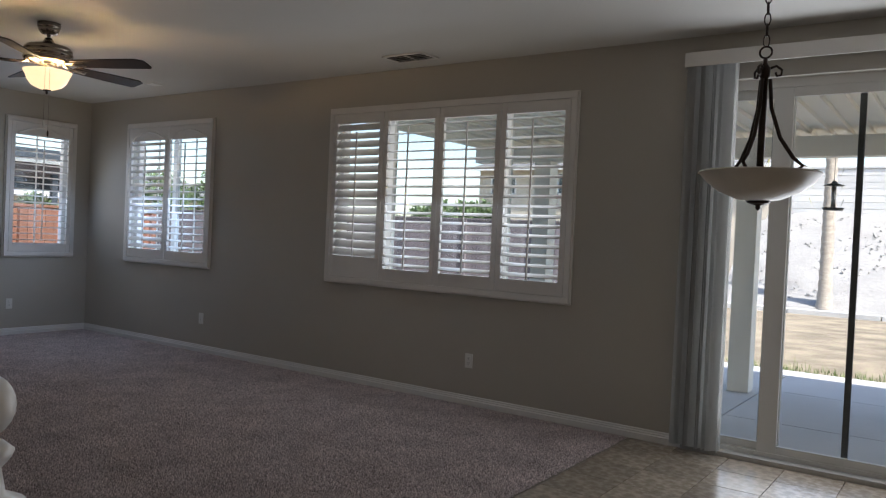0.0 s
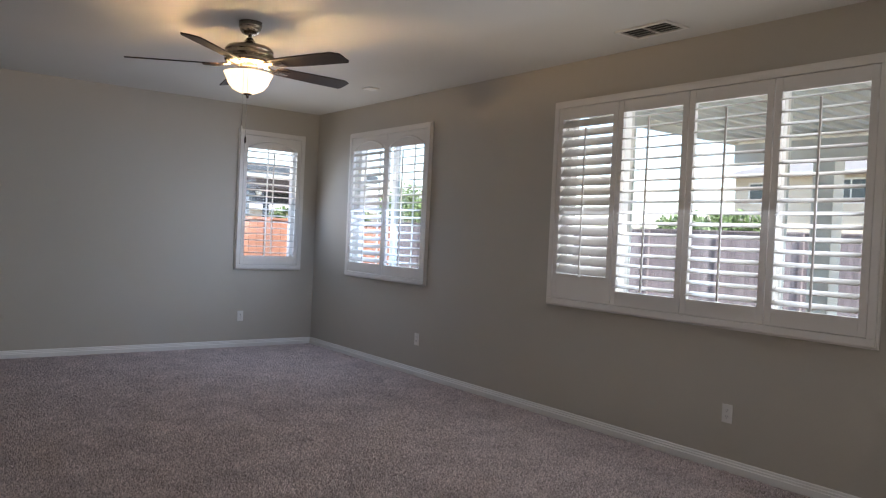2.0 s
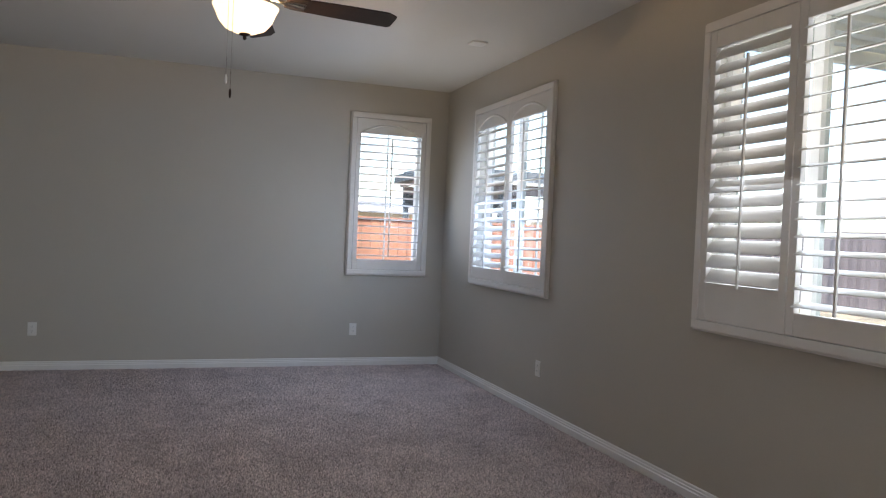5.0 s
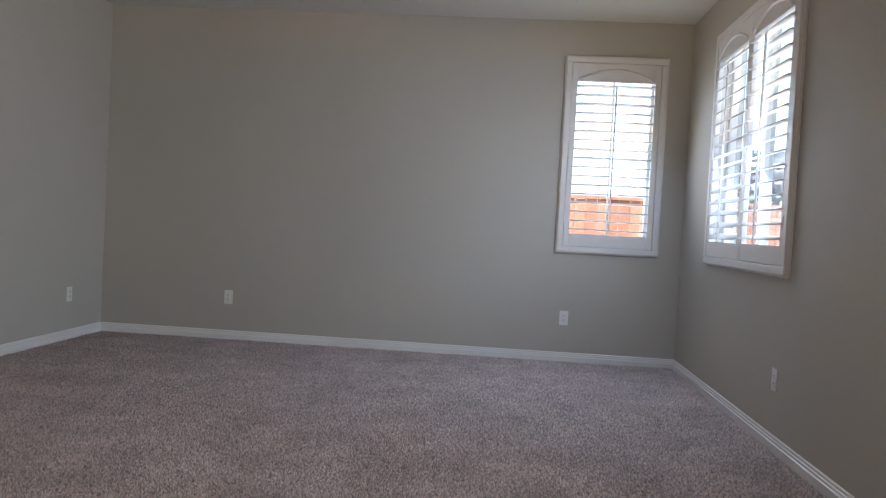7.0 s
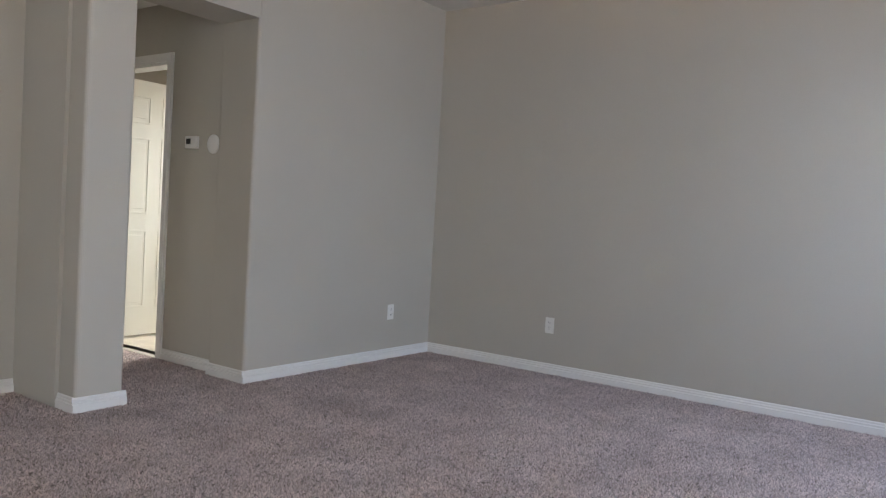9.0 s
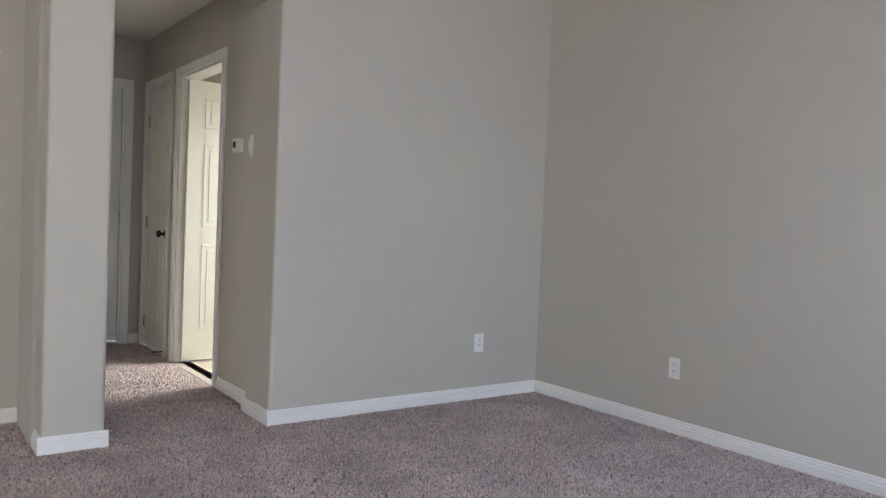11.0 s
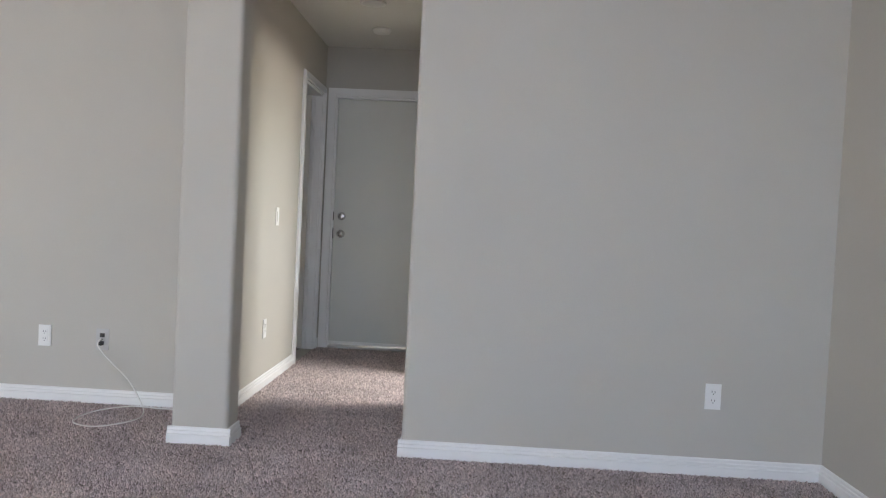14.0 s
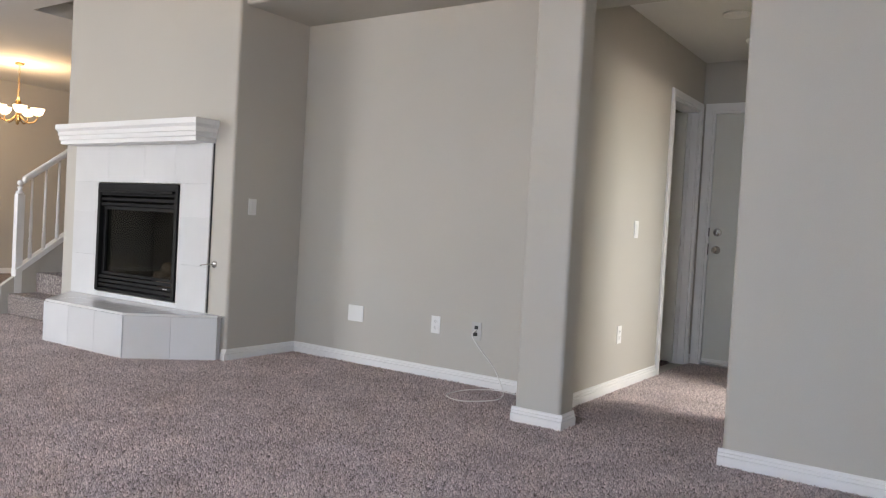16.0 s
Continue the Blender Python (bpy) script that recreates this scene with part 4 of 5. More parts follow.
ball = part("finial", lathe([(0.0, 1.055)] + [(0.026 * math.sin(math.pi * k / 12), 1.083 - 0.028 * math.cos(math.pi * k / 12)) for k in range(1, 12)] + [(0.0, 1.111)], 24), TRIM, newel)

# ---- ceiling fan ----
fan = thing("ceiling_fan", "pewter ceiling fan with dark walnut blades and lit bowl", "ceiling fan", pose(FAN[0], FAN[1], 0))
part("canopy", lathe([(0.026, CEIL - 0.085), (0.050, CEIL - 0.08), (0.066, CEIL - 0.060), (0.071, CEIL - 0.045), (0.067, CEIL - 0.041), (0.075, CEIL - 0.036), (0.078, CEIL - 0.014), (0.072, CEIL - 0.011), (0.078, CEIL - 0.0005)], 36), FAN_METAL, fan)
part("downrod", lathe([(0.013, 2.60), (0.013, CEIL - 0.08)], 16), NICKEL, fan)
part("motor", lathe([(0.06, 2.452), (0.145, 2.462), (0.160, 2.475), (0.163, 2.492), (0.152, 2.497), (0.152, 2.506), (0.164, 2.511), (0.164, 2.528), (0.156, 2.533), (0.156, 2.540), (0.161, 2.545), (0.158, 2.558), (0.140, 2.575), (0.10, 2.586), (0.045, 2.592), (0.035, 2.615), (0.022, 2.635)], 48), FAN_METAL, fan)
part("switch_housing", lathe([(0.055, 2.405), (0.062, 2.415), (0.062, 2.44), (0.055, 2.452)], 36), NICKEL, fan)
part("light_bowl", lathe([(0.012, 2.262), (0.05, 2.268), (0.10, 2.290), (0.130, 2.325), (0.146, 2.365), (0.162, 2.398), (0.159, 2.400), (0.142, 2.366), (0.125, 2.328), (0.096, 2.295), (0.05, 2.274), (0.012, 2.268)], 40), BOWL_LIT, fan, "glowing amber glass bowl")
part("finial", lathe([(0.004, 2.232), (0.010, 2.240), (0.008, 2.25), (0.028, 2.256), (0.028, 2.263), (0.004, 2.266)], 20), BRONZE, fan)
for x, y, z, fob, tone in ((0.142, -0.09, 2.025, PLASTIC, "short chain with a white fob"), (0.166, -0.07, 1.955, BRONZE, "long chain with a dark fob")):
    chain = part("pull_chain", join(tube([(0.062 * x / 0.17, 0.062 * y / 0.17, 2.43), (x, y, 2.415), (x, y, z)], 0.0012, 5), lathe([(0.0005, z + 0.07), (0.004, z + 0.075), (0.0005, z + 0.08)], 8, pose(x, y, 0))), NICKEL, fan, tone)
    part("fob", lathe([(0.002, z - 0.045), (0.006, z - 0.035), (0.0065, z - 0.012), (0.003, z), (0.0005, z + 0.002)], 12, pose(x, y, 0)), fob, chain)
blade_outline = [(0.20, -0.045), (0.24, -0.060), (0.50, -0.072), (0.735, -0.076), (0.79, -0.046), (0.79, 0.058), (0.775, 0.076), (0.50, 0.072), (0.24, 0.060), (0.20, 0.045)]
for k in range(5):
    turn = pose(0, 0, 2.452, 0, 0, 24.0 + 72 * k)
    b = part("blade", prism(blade_outline, -0.004, 0.004), BLADE, fan)
    b.matrix_basis = turn @ pose(0, 0, 0, -12)
    a = part("blade_arm", join(tube([(0.12, 0, 0.012), (0.17, 0, 0.0), (0.22, 0, -0.008), (0.30, 0, -0.008)], [0.012, 0.010, 0.010, 0.008], 8), boxes((0.20, 0.30, -0.03, 0.03, -0.010, -0.0045), bevel=0.002)), FAN_METAL, fan)
    a.matrix_basis = turn @ pose(0, 0, 0, -12)
for k in range(3):
    lamp("fan_bulb", "POINT", 2.5, pose(FAN[0] + 0.075 * math.cos(0.5 + 2.094 * k), FAN[1] + 0.075 * math.sin(0.5 + 2.094 * k), 2.394), (1.0, 0.68, 0.36), 0.02)

# ---- bowl pendant by the patio door ----
PX, PY = -0.445, 3.277
pend = thing("pendant_lamp", "bronze bowl pendant lamp with cream glass, unlit", "pendant lamp", pose(PX, PY, 0))
ZR = 1.637
part("glass_bowl", lathe([(0.02, ZR - 0.105), (0.08, ZR - 0.096), (0.145, ZR - 0.068), (0.19, ZR - 0.033), (0.217, ZR), (0.223, ZR + 0.002), (0.218, ZR + 0.008), (0.212, ZR + 0.003), (0.186, ZR - 0.028), (0.14, ZR - 0.061), (0.08, ZR - 0.089), (0.02, ZR - 0.098)], 48), BOWL, pend)
part("finial", lathe([(0.003, ZR - 0.138), (0.010, ZR - 0.128), (0.008, ZR - 0.120), (0.03, ZR - 0.113), (0.045, ZR - 0.106), (0.03, ZR - 0.099)], 24), BRONZE, pend)
part("stem", join(lathe([(0.013, ZR - 0.102), (0.013, ZR + 0.36), (0.02, ZR + 0.37), (0.02, ZR + 0.40), (0.008, ZR + 0.42), (0.008, ZR + 0.44)], 16)), BRONZE, pend)
for k in range(3):
    a = radians(20 + 120 * k)
    prof_ = [(0.02, 0.36), (0.03, 0.25), (0.065, 0.14), (0.115, 0.065), (0.15, 0.035), (0.115, 0.008), (0.09, -0.01)]
    part("arm", tube([(r * math.cos(a), r * math.sin(a), ZR + z) for r, z in prof_], 0.0075, 8), BRONZE, pend)
    curl = [(0.015, 0.40), (0.04, 0.41), (0.06, 0.395), (0.058, 0.375), (0.042, 0.372), (0.038, 0.386)]
    part("scroll", tube([(r * math.cos(a), r * math.sin(a), ZR + z) for r, z in curl], 0.005, 6), BRONZE, pend)


def link(bm_list, z, turn):
    pts_ = [(0.011 * math.cos(2 * math.pi * i / 14), 0, 0.024 * math.sin(2 * math.pi * i / 14)) for i in range(15)]
    bm_list.append(tube(pts_, 0.0028, 5, pose(0, 0, z, 0, 0, turn)))


ring = tube([(0.022 * math.cos(2 * math.pi * i / 16), 0, ZR + 0.462 + 0.022 * math.sin(2 * math.pi * i / 16)) for i in range(17)], 0.004, 6)
part("ring", ring, BRONZE, pend)
links = []
zz, i = ZR + 0.505, 0
while zz < CEIL - 0.03:
    link(links, zz, 90 * (i % 2))
    zz += 0.041
    i += 1
part("chain", join(*links), BRONZE, pend)
part("canopy", lathe([(0.01, CEIL - 0.035), (0.05, CEIL - 0.025), (0.062, CEIL - 0.0005)], 28), BRONZE, pend)

# ---- dining chandelier ----
ch = thing("chandelier", "gilt chandelier with five lit glass shades", "chandelier", pose(CHANDELIER[0], CHANDELIER[1], 0))
part("canopy", lathe([(0.01, CEIL - 0.03), (0.05, CEIL - 0.02), (0.06, CEIL - 0.0005)], 24), GOLD, ch)
part("column", lathe([(0.004, 1.980), (0.02, 1.995), (0.012, 2.010), (0.035, 2.030), (0.016, 2.060), (0.012, 2.160), (0.03, 2.190), (0.016, 2.220), (0.04, 2.260), (0.012, 2.300), (0.008, 2.330)], 24), GOLD, ch)
cl = []
zz, i = 2.350, 0
while zz < CEIL - 0.03:
    link(cl, zz, 90 * (i % 2))
    zz += 0.041
    i += 1
part("chain", join(*cl), GOLD, ch)
for k in range(5):
    a = radians(15 + 72 * k)
    pr = [(0.02, 2.100), (0.07, 2.040), (0.13, 2.010), (0.19, 2.030), (0.225, 2.080), (0.22, 2.110)]
    part("arm", tube([(r * math.cos(a), r * math.sin(a), z) for r, z in pr], 0.007, 8), GOLD, ch)
    part("shade", lathe([(0.02, 2.110), (0.05, 2.125), (0.07, 2.160), (0.082, 2.200), (0.079, 2.200), (0.066, 2.162), (0.046, 2.130), (0.02, 2.116)], 20, pose(0.22 * math.cos(a), 0.22 * math.sin(a), 0)), SHADE_LIT, ch, "glowing frosted glass shade")
lamp("chandelier_bulbs", "POINT", 3.6, pose(CHANDELIER[0], CHANDELIER[1], 2.32), (1.0, 0.70, 0.40), 0.2)

# ---- outdoors ----
GZ = -0.16


def ground_sheet():
    bm = bmesh.new()
    for x0, x1, y0, y1 in ((-300, W - 0.2, -300, 300), (W - 0.2, E + 0.2, N + TH, 300), (E + 0.2, 300, -300, 300), (W - 0.2, E + 0.2, -300, SS - 0.25)):
        bm.faces.new([bm.verts.new(p) for p in ((x0, y0, GZ - 0.02), (x1, y0, GZ - 0.02), (x1, y1, GZ - 0.02), (x0, y1, GZ - 0.02))])
    return bm


setting("ground", ground_sheet(), SOIL, "dry brown yard soil", "ground")
patio = thing("patio", "grey broom-finished concrete patio slabs", "patio", kind="structure")
for i in range(6):
    for j in range(3):
        x, y = -7.2 + i * 1.9, N + TH + 0.01 + j * 1.56
        part("slab", boxes((x + 0.006, x + 1.894, y + 0.006, y + 1.554, GZ - 0.1, GZ + 0.06), bevel=0.006), CONCRETE, patio)

cover = thing("patio_cover", "cream ribbed patio roof on square posts", "patio cover")
part("beam", boxes((-4.95, 6.0, 8.24, 8.42, 2.26, 2.46), bevel=0.01), PATIO_PAINT, cover)
part("fascia", boxes((-5.04, 6.05, 8.885, 8.94, 2.42, 2.60)), PATIO_PAINT, cover)
part("fascia", boxes((-5.04, -4.998, N + TH + 0.01, 8.885, 2.47, 2.62)), PATIO_PAINT, cover)
for i in range(62):
    x = -4.99 + i * 0.175
    part("roof_panel", boxes((x + 0.003, x + 0.172, N + TH + 0.01, 8.88, 0, 0.03), (x + 0.14, x + 0.168, N + TH + 0.01, 8.88, -0.035, 0.0)), PATIO_PAINT, cover).matrix_basis = pose(0, 0, 2.665, -0.9)
for x in (-4.0, -1.68, 2.2, 5.8):
    part("post", boxes((x - 0.105, x + 0.105, 8.23, 8.43, GZ + 0.06, 2.26), bevel=0.012), PATIO_PAINT, cover)


def fence(name, label, p, q, top, wood, base=GZ - 0.02):
    (x0, y0), (x1, y1) = p, q
    length = math.hypot(x1 - x0, y1 - y0)
    f = thing(name, label, "fence", pose(x0, y0, base, 0, 0, math.degrees(math.atan2(y1 - y0, x1 - x0))))
    h = top - base
    me = mesh_of("board", boxes((0.003, 0.139, -0.010, 0.010, 0.04, h - 0.04), bevel=0.003), wood)
    rng_ = random.Random(3)
    for i in range(int(length / 0.142)):
        b = part("board", me, None, f)
        b.matrix_basis = pose(i * 0.142, rng_.uniform(-0.003, 0.003), rng_.uniform(-0.006, 0.006))
    part("cap_rail", boxes((0, length, -0.045, 0.045, h - 0.04, h), bevel=0.004), wood, f)
    for i in range(int(length / 2.4) + 1):
        part("post", boxes((i * 2.4 - 0.045, i * 2.4 + 0.045, 0.012, 0.10, 0, h - 0.045)), wood, f)
    return f


fence("fence", "sunlit red-stained wooden side yard fence", (-12.5, 8.8), (-12.5, -4.0), 1.54, FENCE)
# The grey of these two stands in for shade on the boards.
fence("fence", "shade-grey wooden return of the side yard fence", (-12.6, 8.9), (-19.0, 8.9), 1.54, SHADED_WOOD)
fence("fence", "shade-grey wooden fence at the back of the yard", (-5.6, 20.0), (-42.0, 20.0), 1.88, SHADED_WOOD)

# gravel bank with a pale kerb
bm = bmesh.new()
nx, ny = 70, 20
grid = []
for i in range(nx + 1):
    row = []
    for j in range(ny + 1):
        x, u = -5.5 + 42 * i / nx, j / ny
        z = GZ + 2.76 * u + 0.22 * noise.noise((x * 0.9, u * 9, 1.0)) * min(1, 6 * u) - 0.02
        row.append(bm.verts.new((x, 20.5 + 6.5 * u, z)))
    grid.append(row)
for i in range(nx):
    for j in range(ny):
        bm.faces.new((grid[i][j], grid[i + 1][j], grid[i + 1][j + 1], grid[i][j + 1])).smooth = True
setting("ground_bank", bm, RUBBLE, "grey gravel bank behind the yard", "bank")
yard_wall = thing("yard_wall", "pale coursed wall along the top of the bank", "wall")
for i in range(8):
    z = GZ + 2.45 + i * 0.21
    part("course", boxes((-5.5, 36.0, 27.0, 27.18, z, z + 0.195), bevel=0.012), VINYL_FENCE, yard_wall)
part("core", boxes((-5.48, 35.98, 27.015, 27.165, GZ - 0.1, GZ + 4.10)), CONCRETE, yard_wall)
part("cap", boxes((-5.53, 36.0, 26.96, 27.22, GZ + 4.13, GZ + 4.21), bevel=0.015), VINYL_FENCE, yard_wall)
kerb = thing("kerb", "pale concrete edging at the foot of the bank", "kerb")
for i in range(20):
    part("block", boxes((-5.5 + i * 2.0, -3.52 + i * 2.0, 20.2, 20.5, GZ - 0.05, GZ + 0.10), bevel=0.02), CONCRETE, kerb)
rocks = bmesh.new()
rng = random.Random(12)
for _ in range(1800):
    x, u = rng.uniform(-5.5, 12), rng.random()
    y, z, r = 20.6 + 6.3 * u, GZ + 2.70 * u, rng.uniform(0.02, 0.055)
    g = bmesh.ops.create_icosphere(rocks, subdivisions=1, radius=r, matrix=pose(x, y, z, rng.uniform(0, 90), rng.uniform(0, 90), 0) @ Matrix.Diagonal((1, rng.uniform(0.6, 1), rng.uniform(0.4, 0.7), 1)))
tagged(new("stones", mesh_of("stones", rocks, RUBBLE)), "loose grey stones on the bank", "stones", kind="stuff")

# grass at the patio's edge
gb = bmesh.new()
for _ in range(2600):
    x, y = rng.uniform(-3.5, 6), 10.22 + abs(rng.gauss(0, 0.4))
    h, a, l = rng.uniform(0.04, 0.12), rng.uniform(0, 6.28), rng.uniform(0.01, 0.04)
    c, s = math.cos(a), math.sin(a)
    gb.faces.new([gb.verts.new(p) for p in ((x - 0.006 * s, y + 0.006 * c, GZ - 0.02), (x + 0.006 * s, y - 0.006 * c, GZ - 0.02), (x + l * c, y + l * s, GZ - 0.02 + h))])
tagged(new("grass", mesh_of("grass", gb, GRASS)), "sparse green grass along the patio edge", "grass", kind="stuff")


def leaf_cloud(n, size, radii, seed, leaf):
    bm = bmesh.new()
    r_ = random.Random(seed)
    clumps = [(Vector((r_.gauss(0, 0.5), r_.gauss(0, 0.5), r_.gauss(0, 0.45))), r_.uniform(0.25, 0.55)) for _ in range(16)]
    for _ in range(n):
        c, s = r_.choice(clumps)
        d = Vector((r_.gauss(0, 1), r_.gauss(0, 1), r_.gauss(0, 1))).normalized() * s * r_.uniform(0.55, 1.05)
        p = Vector(((c.x + d.x) * radii[0], (c.y + d.y) * radii[1], (c.z + d.z) * radii[2])) + Vector((0, 0, size))
        m = Euler((r_.uniform(0, 6.3), r_.uniform(0, 6.3), r_.uniform(0, 6.3))).to_matrix()
        bm.faces.new([bm.verts.new(p + m @ Vector(q)) for q in ((-leaf, 0, 0), (0, -leaf * 0.45, 0), (leaf, 0, 0), (0, leaf * 0.45, leaf * 0.2))])
    return bm


def tree(x, y, h, r, seed):
    t = thing("tree", "leafy green tree behind the fence", "tree", pose(x, y, GZ - 0.02), "trees beyond the fence")
    limbs = [tube([(0, 0, 0), (0.05, 0.02, h * 0.4), (0.02, 0.05, h * 0.75)], [0.14, 0.10, 0.06], 10)]
    for k in range(5):
        a = k * 1.26
        limbs.append(tube([(0.03, 0.03, h * (0.35 + 0.06 * k)), (r * 0.35 * math.cos(a), r * 0.35 * math.sin(a), h * (0.55 + 0.06 * k)), (r * 0.7 * math.cos(a), r * 0.7 * math.sin(a), h * (0.7 + 0.05 * k))], [0.06, 0.04, 0.015], 8))
    part("trunk", join(*limbs), BARK, t)
    part("crown", leaf_cloud(2400, h * 0.72, (r, r, r * 0.75), seed, 0.11), LEAF, t)


for x, y, h, r, sd in ((-14.7, 22.5, 3.0, 1.1, 1), (-16.6, 23.5, 2.7, 0.9, 2), (-32.5, 22.8, 3.6, 1.7, 3), (-29.5, 24.0, 3.3, 1.4, 4)):
    tree(x, y, h, r, sd)
bush = thing("bush", "green shrub above the side fence", "bush", pose(-14.5, 8.0, GZ - 0.02))
part("stems", tube([(0, 0, 0), (0.02, 0, 0.9)], [0.05, 0.03], 8), BARK, bush)
part("crown", leaf_cloud(2200, 1.45, (0.5, 0.65, 0.5), 7, 0.06), LEAF, bush)

palm = thing("palm_tree", "tall palm trunk on the gravel bank", "palm tree", pose(-2.8, 20.9, GZ))
rings_ = []
for k in range(46):
    z = k * 0.14
    r = 0.145 - 0.0008 * k + 0.022 * (k % 2) + (0.09 * math.exp(-k / 2.0))
    rings_.append((r, z))
part("trunk", lathe(rings_, 18), BARK, palm)
rng = random.Random(5)
for k in range(16):
    a, dr = rng.uniform(0, 6.28), rng.uniform(0.6, 1.1)
    bm = bmesh.new()
    n = 22
    for i in range(n):
        u = i / n
        cx, cz = 1.9 * dr * u ** 0.8, 6.3 + 0.5 * u - 4.2 * u * u * dr
        for s in (-1, 1):
            l = 0.5 * (1 - 0.5 * u)
            pts_ = ((cx, 0, cz), (cx + 0.05, 0, cz - 0.02), (cx + 0.10, s * l * 0.35, cz - l * 0.95))
            bm.faces.new([bm.verts.new(q) for q in pts_])
    bm.transform(pose(0, 0, 0, 0, 0, math.degrees(a)))
    part("frond", bm, FROND, palm)
feeder = thing("bird_feeder", "small dark hanging bird feeder under the patio beam", "bird feeder", pose(-0.915, 8.33, 0))
part("cord", tube([(0, 0, 2.26), (0, 0, 2.03)], 0.003, 5), DARK_ALU, feeder)
part("roof", lathe([(0.10, 1.985), (0.03, 2.01), (0.012, 2.035), (0.0, 2.04)], 20), DARK_ALU, feeder)
part("seed_tube", lathe([(0.022, 1.775), (0.022, 1.99)], 16), ALU, feeder)
part("tray", lathe([(0.085, 1.75), (0.10, 1.775), (0.03, 1.775)], 20), DARK_ALU, feeder)


def house(label, x, y, w, d, h, turn, windows, slope=0.27):
    """A neighbour's house: local front at y = 0, facing -y."""
    hs = thing("neighbour_house", label, "house", pose(x, y, GZ - 0.02, 0, 0, turn), "houses beyond the fence")
    part("wall", boxes((0, w, 0, d, 0, h)), STUCCO, hs)
    bm = bmesh.new()
    o = 0.6
    e = [bm.verts.new(p) for p in ((-o, -o, h), (w + o, -o, h), (w + o, d + o, h), (-o, d + o, h))]
    rz = h + slope * d
    r0, r1 = bm.verts.new((d / 2, d / 2, rz)), bm.verts.new((w - d / 2, d / 2, rz))
    bm.faces.new((e[0], e[1], r1, r0)), bm.faces.new((e[1], e[2], r1)), bm.faces.new((e[2], e[3], r0, r1)), bm.faces.new((e[3], e[0], r0)), bm.faces.new(e[::-1])
    roof = part("roof", bm, ROOF, hs)
    part("fascia", boxes((-o, w + o, -o - 0.02, -o, h - 0.12, h + 0.06)), TRIM, roof)
    for a, b, ww, wh in windows:
        wn = part("window", boxes((a, a + ww, -0.03, 0.0, b, b + 0.08), (a, a + ww, -0.03, 0.0, b + wh - 0.08, b + wh), (a, a + 0.08, -0.03, 0.0, b, b + wh), (a + ww - 0.08, a + ww, -0.03, 0.0, b, b + wh), (a + ww / 2 - 0.03, a + ww / 2 + 0.03, -0.03, 0.0, b, b + wh)), TRIM, hs)
        part("pane", boxes((a + 0.08, a + ww - 0.08, -0.012, -0.008, b + 0.08, b + wh - 0.08)), PANE_DARK, wn)


house("two-storey pale stucco neighbour house with a grey roof", -21.3, 34.0, 15.0, 9.0, 5.0, 0, ((0.7, 3.7, 1.5, 1.0), (4.5, 3.7, 1.8, 1.1), (9.5, 3.7, 1.8, 1.1), (2.5, 1.0, 1.8, 1.3), (9.0, 1.0, 1.8, 1.3)), 0.22)
house("low pale stucco neighbour house with a grey roof", -66.0, 34.0, 17.0, 9.0, 3.2, 0, ((9.0, 1.2, 1.8, 1.2), (13.0, 1.2, 1.8, 1.2)), 0.2)
house("low stucco side neighbour house with a grey tiled roof", -27.0, -3.0, 18.0, 9.0, 2.30, 90, ((3, 0.8, 1.6, 1.2), (9, 0.8, 1.6, 1.2)), 0.05)


def garden_shelter(x0, x1, y0, y1):
    """An open shelter beyond the side fence: low slate roof, beams, posts and a hanging lantern."""
    g = thing("garden_shelter", "dark open garden shelter with a low slate roof", "shelter")
    base = GZ - 0.02
    part("roof", boxes((x0 - 0.3, x1 + 0.35, y0 - 0.2, y1 + 0.2, 2.79, 3.02), (x0, x1, y0, y1, 3.02, 3.11), bevel=0.02), SLATE, g)
    part("gutter", boxes((x1 + 0.35, x1 + 0.43, y0 - 0.2, y1 + 0.2, 2.70, 2.79), bevel=0.01), ALU, g)
    for x in (x1, x0):
        part("beam", boxes((x - 0.06, x + 0.06, y0, y1, 2.46, 2.69), bevel=0.01), SHADED_WOOD, g)
    n = int((y1 - y0) / 0.6)
    for i in range(n + 1):
        y = y0 + (y1 - y0) * i / n
        part("rafter", boxes((x0 - 0.25, x1 + 0.28, y - 0.035, y + 0.035, 2.67, 2.79)), SHADED_WOOD, g)
    for x in (x1, x0):
        for k in range(3):
            y = y0 + 0.1 + (y1 - y0 - 0.2) * k / 2
            part("post", boxes((x - 0.075, x + 0.075, y - 0.075, y + 0.075, base, 2.47), bevel=0.01), SLATE, g)
    # Dark sheet added in place of the deep shade under the roof.
    part("shade_panel", boxes((x0 - 0.02, x0 + 0.02, y0, y1, 2.14, 2.47)), SLATE, g)
    return g


garden_shelter(-22.8, -20.0, 9.0, 12.8)
lantern = thing("hanging_lantern", "small dark lantern hanging in the garden shelter", "lantern", pose(-20.0, 9.45, 0.24))
part("chain", tube([(0, 0, 2.24), (0, 0, 2.19)], 0.006, 6), DARK_ALU, lantern)
part("hood", lathe([(0.13, 2.10), (0.05, 2.15), (0.015, 2.19)], 16), DARK_ALU, lantern)
part("glass", lathe([(0.05, 1.97), (0.09, 2.08), (0.09, 2.10)], 16), SHADE_OFF, lantern)
part("base", lathe([(0.02, 1.945), (0.055, 1.955), (0.055, 1.97)], 16), DARK_ALU, lantern)

# ---- tile floor by the patio door ----
bed = thing("floor_tiles", "honed beige travertine floor tiles with grey joints", "tile floor", kind="structure")
TS = 0.335
me = mesh_of("tile", boxes((0.002, TS - 0.002, 0.002, TS - 0.002, -0.011, 0.0), bevel=0.0015), TRAVERTINE)
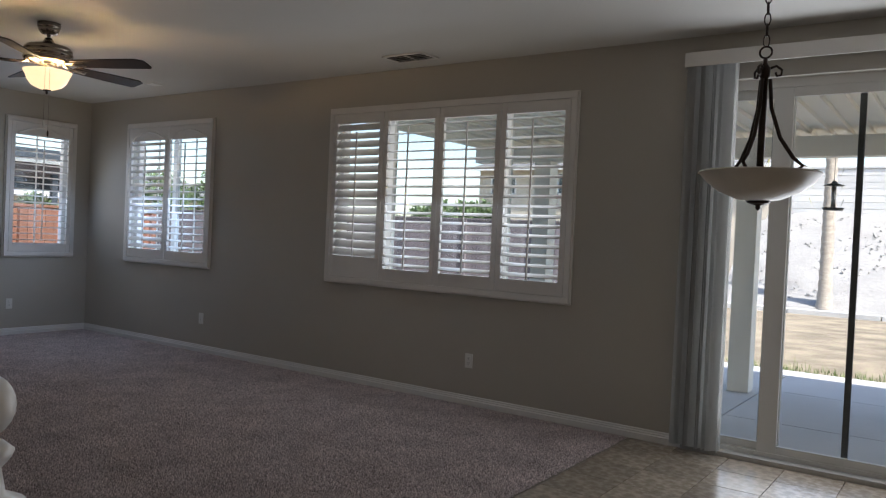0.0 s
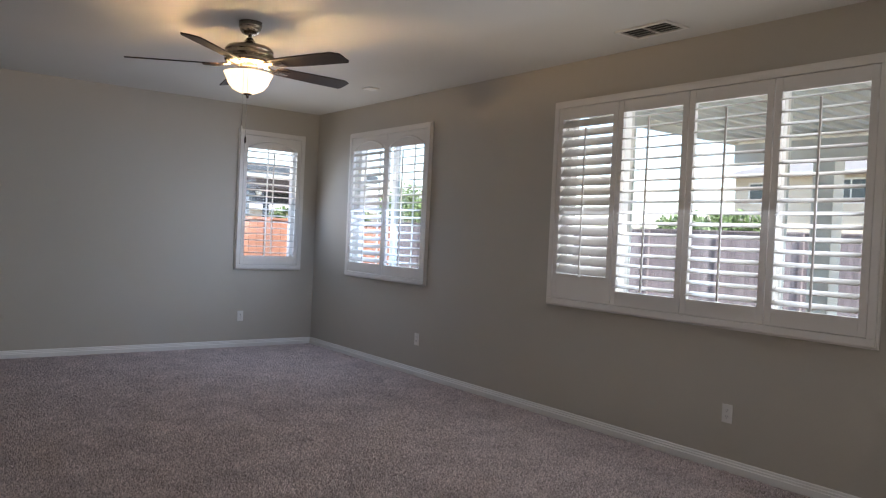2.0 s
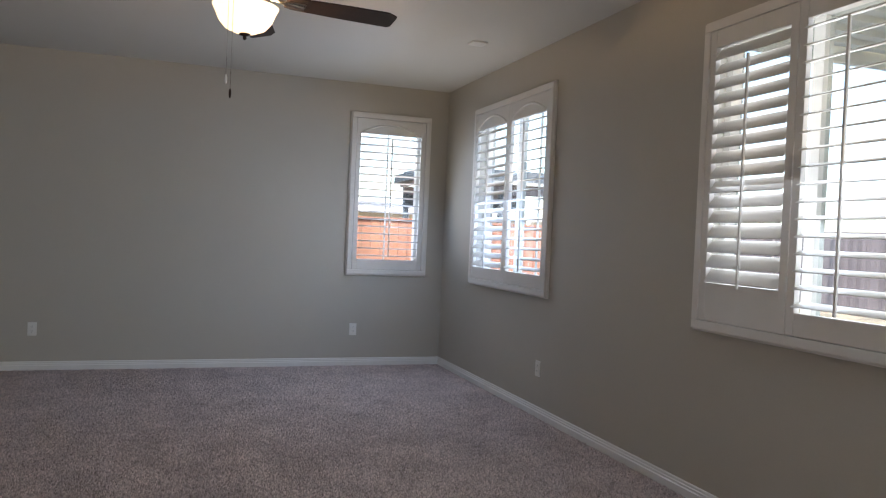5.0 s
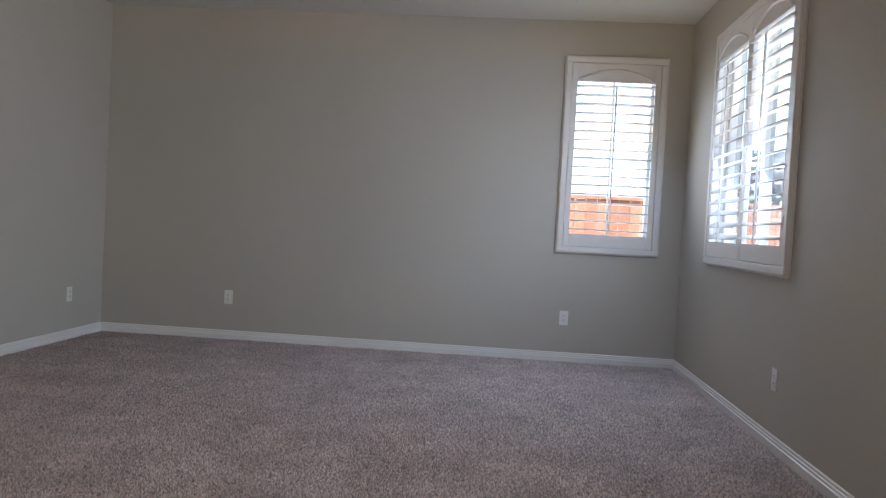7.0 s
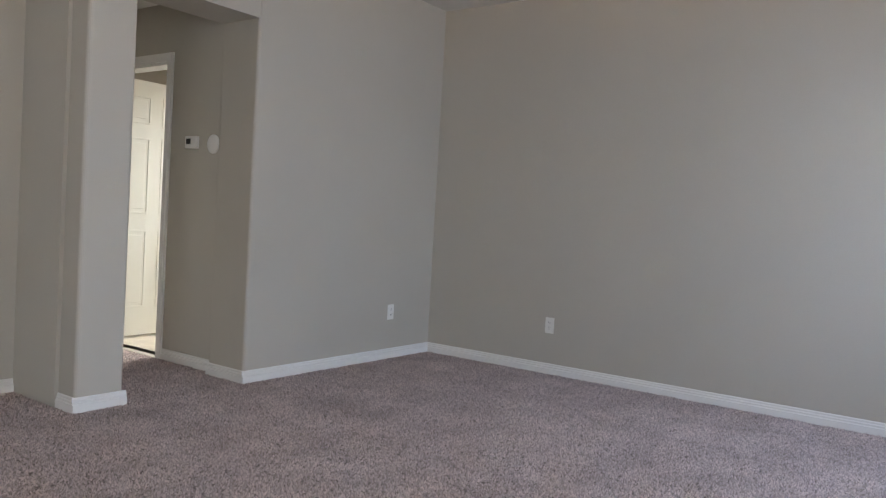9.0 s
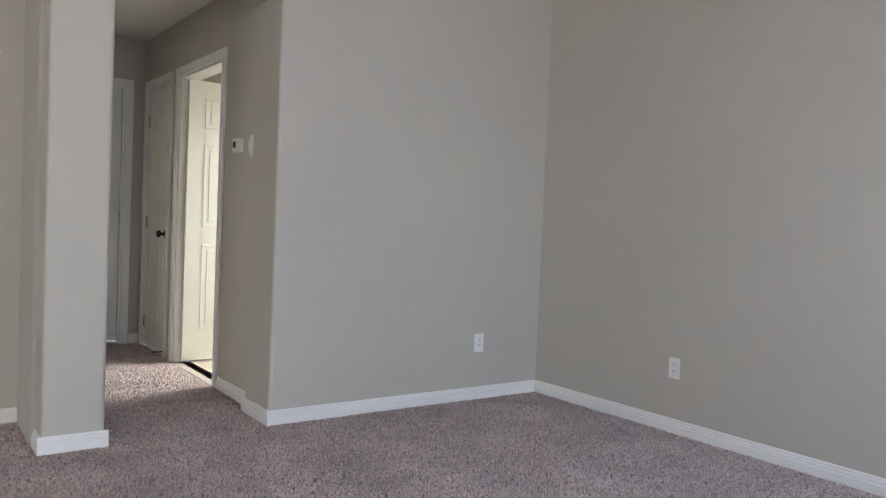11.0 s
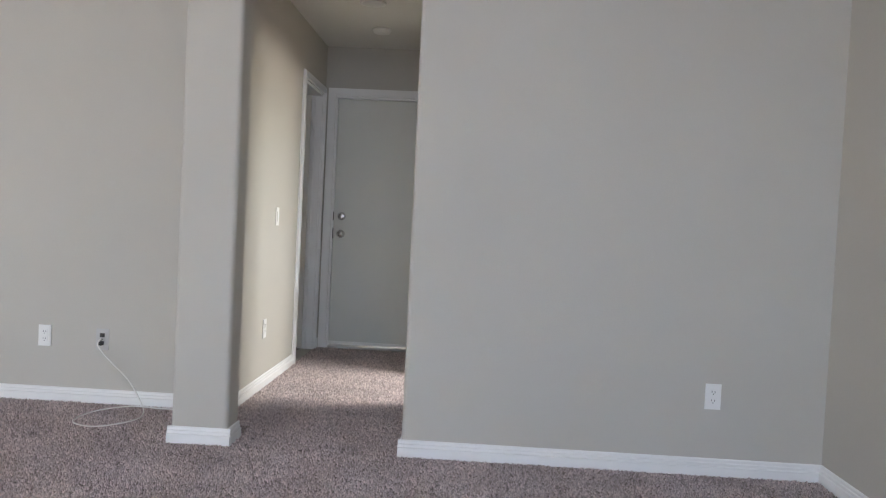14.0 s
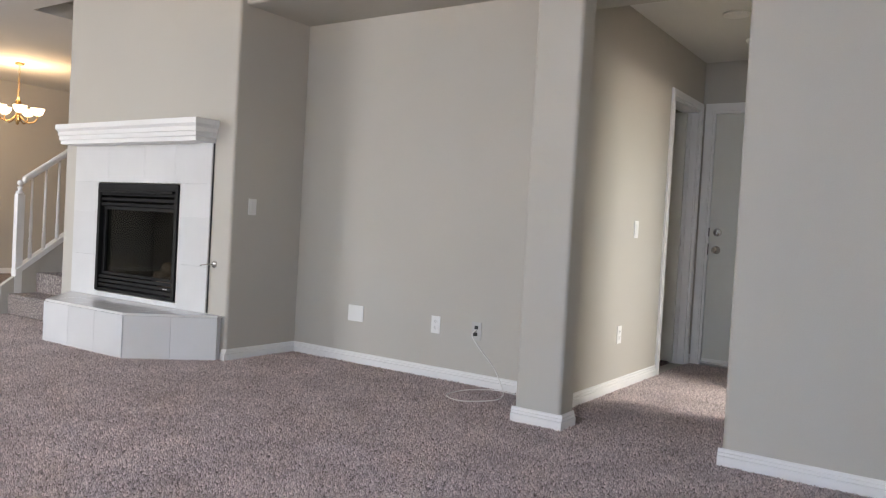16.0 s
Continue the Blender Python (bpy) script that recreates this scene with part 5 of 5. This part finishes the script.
for i in range(12):
    for j in range(9):
        t = part("tile", me, None, bed)
        t.matrix_basis = pose(EDGE + 0.02 + i * TS, N - 0.002 - (j + 1) * TS, -0.001)


# ---- carpet pile ----
PILE = material("taupe carpet yarn", (0.575, 0.485, 0.467), 0.95, grain=0.06, grain_size=40, stain=0.20, stain_size=3.6, spec=0.08)
_n, _l = PILE.node_tree.nodes, PILE.node_tree.links
_g, _r, _h = _n.new("ShaderNodeNewGeometry"), _n.new("ShaderNodeMapRange"), _n.new("ShaderNodeHueSaturation")
_r.inputs["To Min"].default_value, _r.inputs["To Max"].default_value = 0.60, 1.30
_l.new(_g.outputs["Random Per Island"], _r.inputs["Value"])
_l.new(_r.outputs[0], _h.inputs["Value"])
_b = _n["Principled BSDF"].inputs["Base Color"]
_l.new(_b.links[0].from_socket, _h.inputs["Color"])
_l.new(_h.outputs[0], _b)


def pile(areas, label, seed):
    """Yarn tufts over areas (x0, x1, y0, y1, spacing): leaning three-sided tufts in one mesh."""
    r = np.random.default_rng(seed)
    sets = []
    for x0, x1, y0, y1, gap in areas:
        n = int((x1 - x0) * (y1 - y0) / gap ** 2)
        sets.append(np.column_stack((r.uniform(x0, x1, n), r.uniform(y0, y1, n), np.full(n, gap))))
    p = np.vstack(sets)
    n = len(p)
    turn, lean = r.uniform(0, 2 * np.pi, n), r.uniform(0, 2 * np.pi, n)
    def clump(step):
        """Smooth random values in 0..1 over the floor, one knot each step."""
        gx, gy = (p[:, 0] - p[:, 0].min()) / step, (p[:, 1] - p[:, 1].min()) / step
        knots = r.random((int(gx.max()) + 2, int(gy.max()) + 2))
        i, j = gx.astype(int), gy.astype(int)
        u, w = gx - i, gy - j
        return (knots[i, j] * (1 - u) + knots[i + 1, j] * u) * (1 - w) + (knots[i, j + 1] * (1 - u) + knots[i + 1, j + 1] * u) * w

    tall = 0.62 + 0.6 * clump(0.013) + 0.35 * clump(0.10)
    size, high = p[:, 2] * r.uniform(0.50, 0.75, n), r.uniform(0.005, 0.012, n) * tall * (p[:, 2] / 0.011)
    v = np.empty((n, 4, 3))
    for k in range(3):
        a = turn + k * 2 * np.pi / 3
        v[:, k] = np.column_stack((p[:, 0] + size * np.cos(a), p[:, 1] + size * np.sin(a), np.full(n, -0.003)))
    v[:, 3] = np.column_stack((p[:, 0] + 0.006 * np.cos(lean), p[:, 1] + 0.006 * np.sin(lean), high))
    first = 4 * np.arange(n)[:, None]
    f = np.concatenate((first + [0, 1, 3], first + [1, 2, 3], first + [2, 0, 3]), 1).reshape(-1)
    me = bpy.data.meshes.new("carpet_pile")
    me.vertices.add(4 * n), me.loops.add(9 * n), me.polygons.add(3 * n)
    me.vertices.foreach_set("co", v.reshape(-1))
    me.loops.foreach_set("vertex_index", f.astype(np.int32))
    me.polygons.foreach_set("loop_start", np.arange(0, 9 * n, 3, dtype=np.int32))
    me.update(calc_edges=True)
    me.materials.append(PILE)
    return tagged(new("carpet_pile", me), label, "carpet pile", kind="stuff")


pile([(W + 0.01, EDGE + 0.005, S + 0.01, N - 0.01, 0.0085), (OP0 + 0.01, OP1 - 0.01, 0.2, S, 0.009), (HW + 0.01, HE - 0.01, HS + 0.02, 0.2, 0.0095), (PIER1, FPX - 0.01, AS + 0.01, S, 0.0095)], "short worn taupe carpet yarn", 3)
pile([(EDGE, -0.5, 0.62, 2.2, 0.012)], "short taupe carpet yarn by the stairs", 4)
